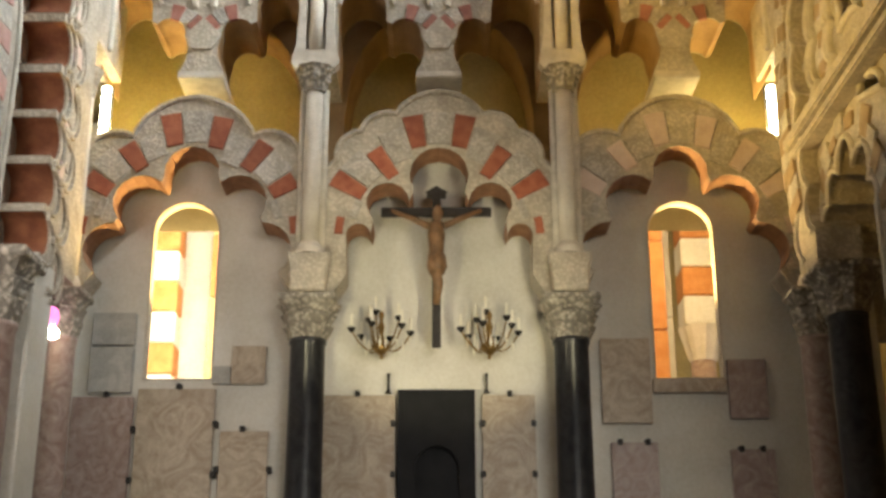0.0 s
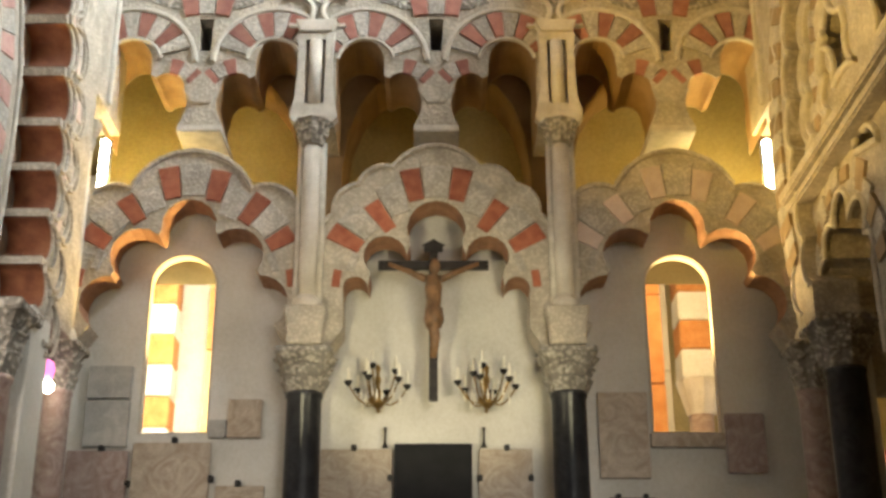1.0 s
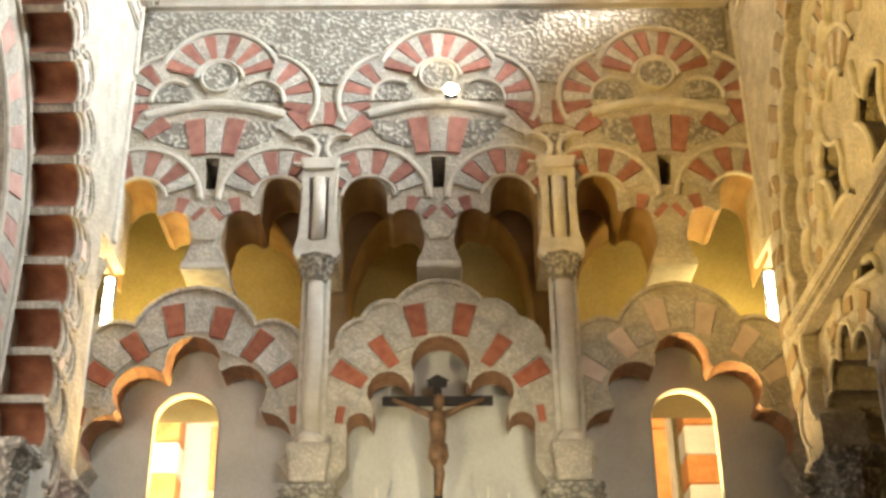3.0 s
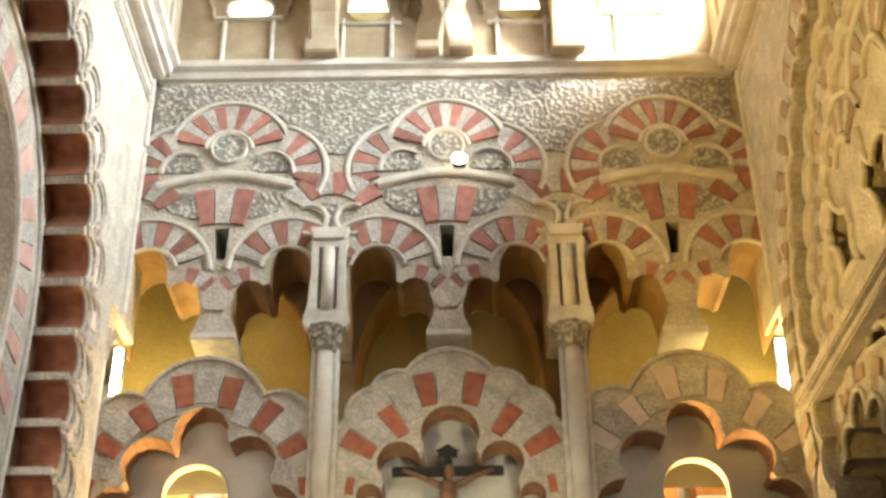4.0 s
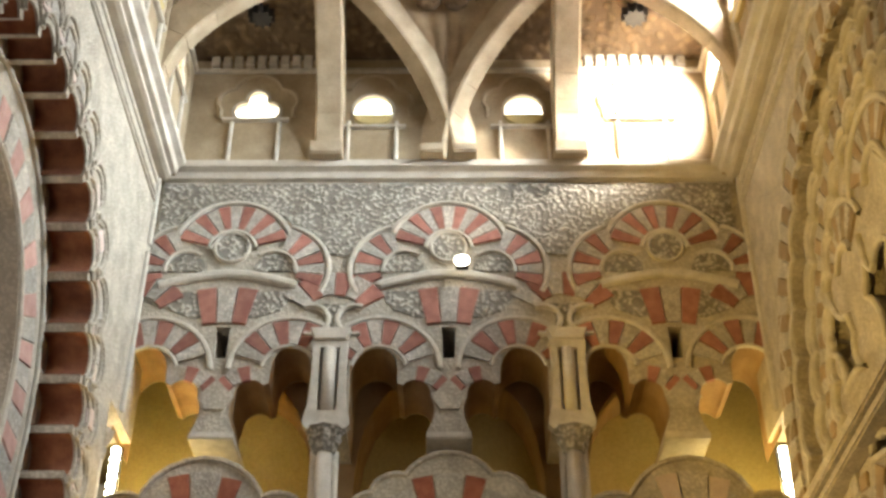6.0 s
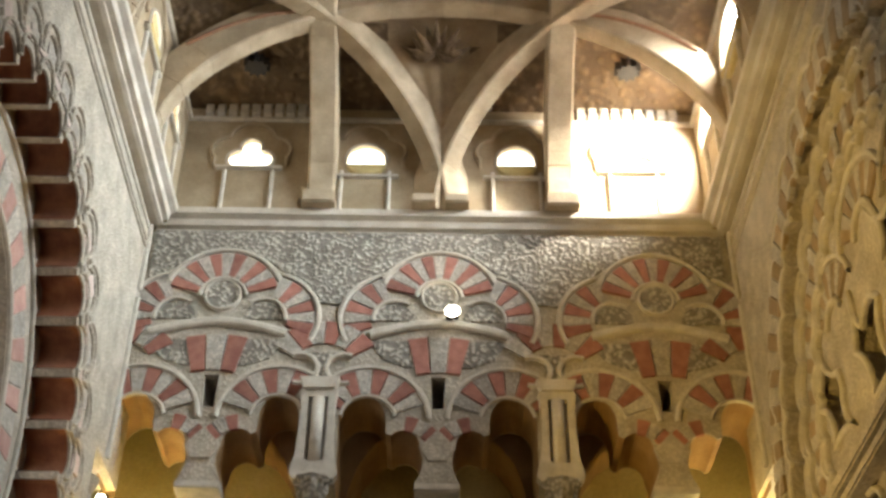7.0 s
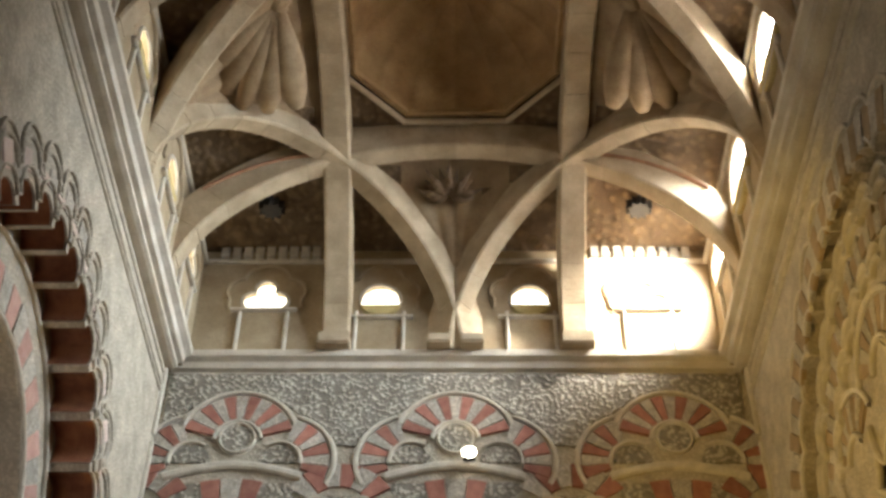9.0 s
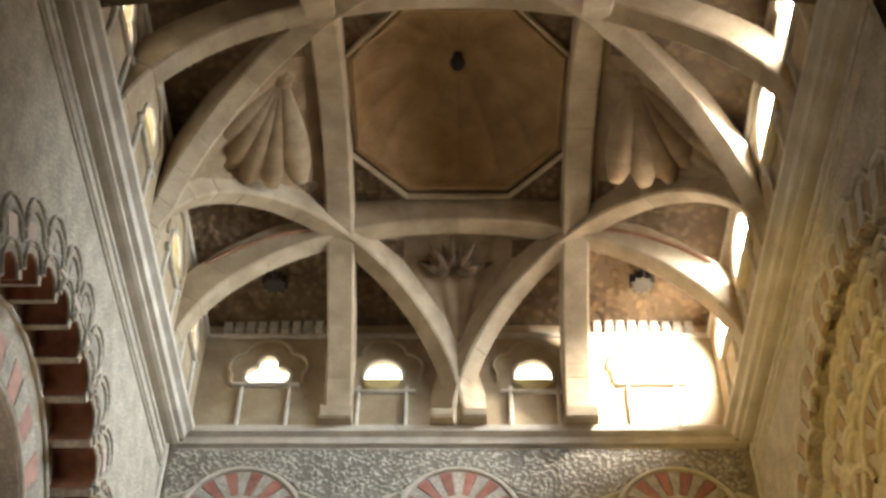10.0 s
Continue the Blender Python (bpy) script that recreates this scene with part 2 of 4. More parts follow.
def box(lo, hi, bevel=0.0):
    bm = bmesh.new()
    bmesh.ops.create_cube(bm, size=1)
    for v in bm.verts:
        v.co = Vector([(l + h) / 2 + c * (h - l) for l, h, c in zip(lo, hi, v.co)])
    if bevel:
        bmesh.ops.bevel(bm, geom=bm.edges[:], offset=bevel, segments=2, affect="EDGES")
    return bm


def lathe(rows, at=(0, 0, 0), n=24, lobes=0, amp=0.0):
    """A turned body from rows of (radius, height); lobes press leaves or flutes into it."""
    bm = bmesh.new()
    rings = []
    for r, z in rows:
        ring = []
        for i in range(n):
            a = 2 * math.pi * i / n
            k = r * (1 + amp * math.cos(lobes * a)) if lobes else r
            ring.append(bm.verts.new((at[0] + k * math.cos(a), at[1] + k * math.sin(a), at[2] + z)))
        rings.append(ring)
    for a, b in zip(rings, rings[1:]):
        for i in range(n):
            bm.faces.new([a[i], a[(i + 1) % n], b[(i + 1) % n], b[i]])
    bm.faces.new(rings[0][::-1])
    bm.faces.new(rings[-1])
    return bm


def tube(points, radius, n=8):
    bm = bmesh.new()
    pts = [Vector(p) for p in points]
    rings = []
    for i, p in enumerate(pts):
        t = (pts[min(len(pts) - 1, i + 1)] - pts[max(0, i - 1)]).normalized()
        s = t.cross(Vector((0.31, 0.87, 0.39))).normalized()
        u = t.cross(s)
        r = radius[i] if isinstance(radius, (list, tuple)) else radius
        rings.append([bm.verts.new(p + r * (math.cos(2 * math.pi * k / n) * s + math.sin(2 * math.pi * k / n) * u)) for k in range(n)])
    for a, b in zip(rings, rings[1:]):
        for i in range(n):
            bm.faces.new([a[i], a[(i + 1) % n], b[(i + 1) % n], b[i]])
    bm.faces.new(rings[0][::-1])
    bm.faces.new(rings[-1])
    return bm


def merge(*bms):
    out = bmesh.new()
    for bm in bms:
        me = bpy.data.meshes.new("tmp")
        bm.to_mesh(me)
        bm.free()
        out.from_mesh(me)
        bpy.data.meshes.remove(me)
    return out


def fan(parent, fr, centre, r0, r1, a0, a1, n, d0, d1, red, pale, first_red=True, share=0.5):
    """Voussoirs: n wedge pieces between two radii and two angles (degrees), red and pale in turn. r0 and r1 may be functions of the angle."""
    f0 = r0 if callable(r0) else (lambda a: r0)
    f1 = r1 if callable(r1) else (lambda a: r1)
    cu, cv = centre
    step = (a1 - a0) / n
    for i in range(n):
        is_red = (i % 2 == 0) == first_red
        wide = step * (share - 0.5)
        lo, hi = a0 + i * step - (wide if is_red else -wide) * (i > 0), a0 + (i + 1) * step + (wide if is_red else -wide) * (i < n - 1)
        gap = step * 0.035
        angles = [radians(lo + gap + (hi - lo - 2 * gap) * k / 3) for k in range(4)]
        if callable(r0):
            near = max(f0(a) for a in angles)
            rim_in, rim_out = [near for a in angles], [max(near + 0.08, min(near + 0.36, min(f1(b) for b in angles))) for a in angles]
        else:
            rim_in, rim_out = [f0(a) for a in angles], [f1(a) for a in angles]
        rim = [(cu + r * math.cos(a), cv + r * math.sin(a)) for r, a in zip(rim_in, angles)]
        rim += [(cu + r * math.cos(a), cv + r * math.sin(a)) for r, a in zip(rim_out[::-1], angles[::-1])]
        rise = random.uniform(-0.006, 0.006)
        part("red_voussoir" if is_red else "pale_voussoir", prism(rim, fr, d0, d1 + rise, 0.006), red if is_red else pale, parent)


def reach(line, centre):
    """The distance from the centre to a polyline as a function of the angle."""
    c = Vector(centre)
    pts = [Vector(p) - c for p in line]

    def f(a):
        d = Vector((math.cos(a), math.sin(a)))
        best = 0
        for p, q in zip(pts, pts[1:]):
            e = q - p
            den = d.x * e.y - d.y * e.x
            if abs(den) < 1e-9:
                continue
            s = (p.x * e.y - p.y * e.x) / den
            k = (p.x * d.y - p.y * d.x) / den
            if -1e-6 <= k <= 1 + 1e-6 and s > best:
                best = s
        return best
    return f


def soffit(line, fr, d0, d1, mat, parent, inset=0.004):
    """A lining of the underside along an opening's edge, run from left to right over the top."""
    bm = bmesh.new()
    pts = [Vector(p) for p in line]
    a, b = [], []
    for i, p in enumerate(pts):
        t = (pts[min(len(pts) - 1, i + 1)] - pts[max(0, i - 1)])
        t = t.normalized() if t.length > 1e-9 else Vector((1, 0))
        q = p + Vector((t.y, -t.x)) * inset
        a.append(bm.verts.new(fr(q.x, q.y, d0)))
        b.append(bm.verts.new(fr(q.x, q.y, d1)))
    for i in range(len(pts) - 1):
        bm.faces.new([a[i], a[i + 1], b[i + 1], b[i]])
    return part("soffit", bm, mat, parent)


def shift(line, du, scale=1.0):
    return [(du + u * scale, v) for u, v in line]


# ---- the setting ----
hall = [("floor", (-12, -8, -0.2), (12, 18, 0.0), FLOOR, "worn grey stone floor of the hall"),
        ("wall_south", (-12, -8.3, 0), (12, -8, 12.5), OCHRE, "plain plaster wall behind the visitor"),
        # added out of view, so that the right aisle stays dark
        ("wall_light_block", (SIDE + 0.45, 5.9, 0), (12, 6.15, 10.9), OCHRE, "plain unseen wall added to keep hall light out of the aisle"),
        ("wall_far_left", (-12.3, -8, 0), (-12, 18, 12.5), OCHRE, "plain plaster wall of the far aisle"),
        ("wall_far_right", (12, -8, 0), (12.3, 18, 12.5), OCHRE, "plain plaster wall of the far aisle"),
        ("wall_north", (-12, 18, 0), (12, 18.3, 12.5), OCHRE, "plain plaster wall beyond the windows"),
        ("ceiling_hall", (-12, -8, 12.5), (12, 6.1, 12.7), WOOD, "dark timber ceiling of the hall"),
        ("ceiling_aisle_left", (-12, 6.1, 12.3), (-SIDE - 0.6, 18, 12.5), WOOD, "dark timber ceiling of the aisle"),
        ("ceiling_aisle_right", (SIDE + 0.5, 6.1, 10.9), (12, 18, 11.1), WOOD, "dark timber ceiling of the aisle")]
for name, lo, hi, mat, label in hall:
    tagged(part(name, box(lo, hi), mat), label, "ceiling" if "ceiling" in name else "floor" if name == "floor" else "wall", kind="structure")

# plaster wall behind the lower arches, with its two arched windows
WIN_L, WIN_R = -2.64, 2.52


def window_loop(cx, w=0.345, z0=4.42, z1=6.0):
    return [(cx - w, z0), (cx + w, z0)] + [(cx + w * math.cos(a), z1 + w * 0.95 * math.sin(a)) for a in [math.pi * i / 16 for i in range(17)]]


def recess(u, v, d):
    return Vector((u, BACK - d, v))


OUTER = mirror([(-1.29, 6.15, 0.1), (-1.05, 6.62, 0.22), (-0.80, 6.95, 0.22), (-0.45, 7.14, 0.28)])
OUTER_SIDE = mirror([(-1.20, 6.15, 0.12), (-1.12, 6.58, 0.30), (-0.62, 6.90, 0), (-0.60, 6.96, 0.31)])
crest = []
for k, c in enumerate(BAYS):
    crest += [(u, v + 0.03) for u, v in (shift(chain(OUTER), c) if k == 1 else shift(chain(OUTER_SIDE), c - 0.03))]
wall_plaster = part("wall_plaster", slab([(-3.9, 0), (3.9, 0), (3.9, 6.2)] + crest[::-1] + [(-3.9, 6.2)], [window_loop(WIN_L), window_loop(WIN_R)], recess, -0.16, 0), PLASTER)
tagged(wall_plaster, "whitewashed plaster wall behind the lobed arches", "wall", kind="structure")
tagged(part("ledge", box((-3.9, BACK + 0.162, 6.50), (3.9, 13.6, 6.60)), OCHRE), "ochre ledge behind the upper openings", "ledge", kind="structure")
tagged(part("wall_upper_back", box((-3.9, 13.6, 6.5), (3.9, 13.9, 10.9)), OCHRE), "ochre plaster wall behind the upper openings", "wall", kind="structure")
tagged(part("ceiling_gallery", box((-3.9, 12.5, 10.0), (3.9, 13.6, 10.2)), OCHRE), "ochre plaster soffit of the gallery", "ceiling", kind="structure")


def spring(c):
    """A pier that widens into the feet of two arches."""
    half = [(0.22, 6.602), (0.24, 7.5), (0.30, 7.95), (0.42, 8.3), (0.60, 8.55), (0.80, 8.68), (0.80, 9.99)]
    return [(c + u, v) for u, v in half] + [(c - u, v) for u, v in half[::-1]]


# the piers' shade comes from their umber colour
for s in (-1, 1):
    tagged(part("gallery_pier", prism(spring(s * COL), lambda u, v, d: Vector((u, 13.598 - d, v)), 0, 0.74), UMBER_SHADE), "pier behind the upper openings, its shade put into umber", "pier", "gallery piers", "structure")
for i, cx in enumerate((WIN_L, WIN_R)):
    w = empty(f"window_{i + 1}", "tall round-headed window opening with a pale rim", "window", "windows of the plaster wall", "structure")
    part("window_frame", strip(window_loop(cx), 0.03, recess, -0.05, 0.012, closed=True), MOULD, w)

# lower arches: a lobed intrados on a lobed back
INNER = mirror([(-1.10, 5.10, 0), (-0.93, 5.36, 0), (-0.94, 5.76, 0.5), (-0.69, 5.80, 0), (-0.67, 5.92, 0), (-0.74, 6.10, 0.52), (-0.30, 6.14, 0), (-0.27, 6.24, 0), (-0.30, 6.44, 0.5)])
INNER_SIDE = mirror([(-1.12, 5.10, 0), (-0.92, 5.40, 0.38), (-0.75, 5.92, 0), (-0.72, 5.97, 0.46), (-0.30, 6.36, 0), (-0.28, 6.42, 0.6)])
for i, cx in enumerate(BAYS):
    inner = shift(chain(INNER), cx) if i == 1 else shift(chain(INNER_SIDE), cx - 0.03)
    outer = shift(chain(OUTER), cx) if i == 1 else shift(chain(OUTER_SIDE), cx - 0.03)
    l0, l1 = (-COL + 0.002, COL - 0.002) if i == 1 else ((-3.80, -COL) if i == 0 else (COL, 3.80))
    outline = [(l0, 5.10)] + [(max(l0 + 0.0, u), v) for u, v in inner] + [(l1, 5.10), (l1, 6.15)] + outer[::-1][1:-1] + [(l0, 6.15)]
    arch = empty("lobed_arch", "lobed arch of carved stucco with red brick voussoirs", "arch", "lower lobed arches", "structure")
    part("arch_body", slab(outline, [], back, -0.40, 0), STUCCO, arch)
    part("extrados_moulding", strip([(u, v - 0.03) for u, v in outer], 0.055, back, 0.0, 0.035), STUCCO, arch)
    c = (cx, 5.75)
    fin, fout = reach(inner, c), reach(outer, c)
    fan(arch, back, c, lambda a: fin(a) + 0.035, lambda a: fout(a) - 0.12, 2, 178, 15, -0.05, 0.022, (RED, RED, FAINT)[i], PALEV, share=0.42)
    soffit(inner[2:-2], back, -0.385, -0.012, SOFFIT, arch)

# upper wall: hanging brackets, tall openings, slots
def lower_edge(cx, l, r):
    """The lower edge of the upper wall in one bay: a tall lobe by the pier, a low one, the hanging bracket, and back."""
    sides = []
    for s, lim in ((-1, l), (1, r)):
        e = abs(lim - cx)
        half = [(e, 7.62), (e - 0.01, 8.0)]
        w = (e - 0.56) / 2
        half += [(e - w + w * math.cos(radians(a)), 8.36 + 0.30 * math.sin(radians(a))) for a in range(0, 181, 15)]
        half += [(0.555, 8.20)]
        half += [(0.365 + 0.175 * math.cos(radians(a)), 8.05 + 0.19 * math.sin(radians(a))) for a in range(40, 200, 16)]
        half += [(0.155, 7.90), (0.16, 7.80), (0.19, 7.70), (0.24, 7.60)]
        line = [(cx + s * u, v) for u, v in half]
        sides.append(line if s < 0 else line[::-1])
    return sides[0] + sides[1]


PIER = 0.21
edges = lower_edge(BAYS[0], -3.56, -COL - PIER) + lower_edge(0, -COL + PIER, COL - PIER) + lower_edge(BAYS[2], COL + PIER, 3.5)
slots = [[(c - 0.06, 8.50), (c + 0.06, 8.50), (c + 0.08, 8.90), (c - 0.08, 8.90)] for c in BAYS]
upper = empty("wall_upper", "carved wall of interlaced lobed arches with red voussoirs", "wall", kind="structure")
part("wall_body", slab(edges + [(3.5, 10.9), (-3.56, 10.9)], slots, back, -0.80, 0), STUCCO, upper)
for c, l, r in ((BAYS[0], -3.56, -COL - PIER), (0, -COL + PIER, COL - PIER), (BAYS[2], COL + PIER, 3.5)):
    line = lower_edge(c, l, r)
    h = len(line) // 2
    # umber linings paint the shade under the upper lobes
    soffit(line[:h - 2], back, -0.78, -0.01, UMBER_SHADE, upper)
    soffit(line[h + 2:], back, -0.78, -0.01, UMBER_SHADE, upper)
# a black plate behind each slot stands in for its shade
for c in BAYS:
    part("slot_shade", box((c - 0.2, WALL + 0.81, 8.4), (c + 0.2, WALL + 0.84, 9.0)), BLACK, upper)


def ring(cx, cz, r, a0, a1, width=0.06, rise=0.05, n=18, parent=None, fr=back, mat=None):
    line = [(cx + r * math.cos(radians(a0 + (a1 - a0) * i / n)), cz + r * math.sin(radians(a0 + (a1 - a0) * i / n))) for i in range(n + 1)]
    return part("arc_moulding", strip(line, width, fr, 0.0, rise), mat or MOULD, parent)


for c in BAYS:
    fan(upper, back, (c, 9.93), 0.30, 0.64, 14, 166, 11, -0.02, 0.035, ROSE, PALEV)
    ring(c, 9.93, 0.69, 20, 160, parent=upper)
    ring(c, 9.93, 0.27, 5, 175, 0.05, 0.06, parent=upper)
    part("medallion", prism([(c + 0.2 * math.cos(a), 9.97 + 0.2 * math.sin(a)) for a in [2 * math.pi * i / 20 for i in range(20)]], back, -0.01, 0.03, 0.01), CARVED, upper)
    ring(c, 9.97, 0.2, 0, 360, 0.035, 0.05, 24, parent=upper)
    for s in (-1, 1):
        fan(upper, back, (c + s * 0.50, 9.66), 0.28, 0.58, *((-24, 76) if s > 0 else (104, 204)), 6, -0.02, 0.035, ROSE, PALEV, first_red=s > 0)
        ring(c + s * 0.50, 9.66, 0.63, *((-30, 74) if s > 0 else (106, 210)), parent=upper)
        ring(c + s * 0.50, 9.66, 0.25, *((-10, 130) if s > 0 else (50, 190)), 0.05, 0.06, parent=upper)
        fan(upper, back, (c + s * 0.76, 8.34), 0.33, 0.64, *((18, 156) if s < 0 else (24, 162)), 8, -0.02, 0.03, ROSE, PALEV, first_red=s > 0)
        ring(c + s * 0.76, 8.34, 0.665, *((2, 135) if s < 0 else (45, 178)), 0.06, 0.05, parent=upper)
        half = [(c + s * 0.50 + 0.225 * math.cos(a), 9.66 + 0.225 * math.sin(a)) for a in [radians(-6 + 192 * i / 14) for i in range(15)]]
        part("tympanum_lobe", prism(half, back, -0.01, 0.022, 0.006), CARVED, upper)
        ring(c + s * 0.76, 8.34, 0.305, 10, 170, 0.04, 0.045, parent=upper)
        part("flank_carving", prism([(c + s * 0.24, 9.36), (c + s * 0.24, 9.02), (c + s * 0.36, 9.02), (c + s * 0.62, 9.12), (c + s * 0.74, 9.30), (c + s * 0.70, 9.38)], back, -0.01, 0.014, 0.004), CARVED, upper)
        fan(upper, back, (c + s * 0.40, 7.88), 0.34, 0.52, *((96, 146) if s > 0 else (34, 84)), 3, -0.02, 0.025, ROSE, PALEV)
    fan(upper, back, (c, 7.9), 1.05, 1.52, 76.5, 103.5, 3, -0.02, 0.03, ROSE, PALEV)
    band = [(c - 0.78 + 1.56 * i / 16, 9.44 + 0.16 * math.sin(math.pi * i / 16)) for i in range(17)]
    part("band_moulding", strip(band, 0.11, back, 0, 0.06), MOULD, upper)
    part("bracket_face", prism([(c - 0.10, 7.86), (c + 0.10, 7.86), (c + 0.2, 8.02), (c, 8.24), (c - 0.2, 8.02)], back, 0, 0.03, 0.01), STUCCO, upper)
    part("bracket_block", box((c - 0.24, WALL - 0.03, 7.52), (c + 0.24, WALL + 0.79, 7.598), 0.01), MOULD, upper)
for c in (-3.45 - 0.1, -COL, COL, 3.5):
    a0, a1 = (30, 150) if abs(c) < 2 else ((30, 88) if c < 0 else (92, 150))
    fan(upper, back, (c, 8.96), 0.36, 0.66, a0, a1, 6 if abs(c) < 2 else 3, -0.02, 0.03, ROSE, PALEV)
    if abs(c) < 2:
        for s in (-1, 1):
            ring(c + s * 0.24, 8.98, 0.19, *((-110, 120) if s < 0 else (60, 290)), 0.06, 0.06, parent=upper)

# frieze and cornice


def spandrel(c):
    """The outline of one upper arch, cut out of the frieze."""
    line = [(c - 0.50 + 0.67 * math.cos(radians(a)), 9.66 + 0.67 * math.sin(radians(a))) for a in range(163, 104, -8)]
    line += [(c + 0.73 * math.cos(radians(a)), 9.93 + 0.73 * math.sin(radians(a))) for a in range(136, 43, -6)]
    return line + [(c + 0.50 + 0.67 * math.cos(radians(a)), 9.66 + 0.67 * math.sin(radians(a))) for a in range(75, 16, -8)]


low = spandrel(BAYS[0])[4:] + spandrel(0) + spandrel(BAYS[2])[:-4]
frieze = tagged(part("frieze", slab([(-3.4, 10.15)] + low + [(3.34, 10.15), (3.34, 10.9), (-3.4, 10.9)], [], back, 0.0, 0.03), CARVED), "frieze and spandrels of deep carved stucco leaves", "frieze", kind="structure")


def cornice(name, a, b, inward):
    """A moulded cornice along a wall of the lantern, from a to b (plan), its mouldings stepping inward."""
    prof = [(0, 10.88), (0.05, 10.90), (0.05, 10.95), (0.11, 10.97), (0.13, 11.05), (0.20, 11.09), (0.20, CORNICE), (-0.12, CORNICE), (-0.12, 10.88)]
    bm = bmesh.new()
    rings = []
    for p, t in ((a, 0), (b, 1)):
        rings.append([bm.verts.new((p[0] + inward[0] * d, p[1] + inward[1] * d, z)) for d, z in prof])
    for i in range(len(prof)):
        j = (i + 1) % len(prof)
        bm.faces.new([rings[0][i], rings[0][j], rings[1][j], rings[1][i]])
    bm.faces.new(rings[0])
    bm.faces.new(rings[1][::-1])
    return tagged(part(name, bm, STONE), "moulded stone cornice below the lantern", "cornice", kind="structure")


cornice("cornice_back", (-3.42, 12.06), (3.42, 12.06), (0, -1))
cornice("cornice_left", (-3.36, 4.7), (-3.36, 11.85), (1, 0))
cornice("cornice_right", (3.36, 5.7), (3.36, 11.85), (-1, 0))

# side walls with great lobed arches


def lobed_opening(y0, half, zs, top, n, legs, pitch):
    """Cusps of a stilted arch round y0, from the far foot over the top to the near foot."""
    leg = [(half - 0.02 * (legs - k), zs - pitch * (legs - k)) for k in range(legs)]
    over = [(half * math.cos(math.pi * i / n), zs + (top - zs) * math.sin(math.pi * i / n)) for i in range(n + 1)]
    return [(y0 + h, z) for h, z in leg + over + [(-h, z) for h, z in leg[::-1]]]


def cusped(rows, flat, sag, n=7):
    """Lobes with blunt cusps between them: the whole line, and the arc of each lobe."""
    line, arcs = [], []
    for (u, v), (u2, v2) in zip(rows, rows[1:]):
        p, q = (u + (u2 - u) * flat, v + (v2 - v) * flat), (u2 - (u2 - u) * flat, v2 - (v2 - v) * flat)
        lobe = arc(p, q, -sag, n) + [q]
        line += lobe
        arcs.append(lobe)
    return [rows[0]] + line + [rows[-1]], arcs


def about(line, k):
    """A line drawn out or in about the middle of the great arches."""
    return [(8.35 + (y - 8.35) * k, 6.85 + (z - 6.85) * k) for y, z in line]


LOBES = lobed_opening(8.35, 2.09, 6.85, 9.26, 15, 4, 0.46)
prof, lobe_arcs = cusped(LOBES, 0.08, 0.62, 10)
WIDE = lobed_opening(8.35, 2.66, 6.85, 9.70, 18, 3, 0.46)
wide_prof, wide_arcs = cusped(WIDE, 0.02, 0.32)
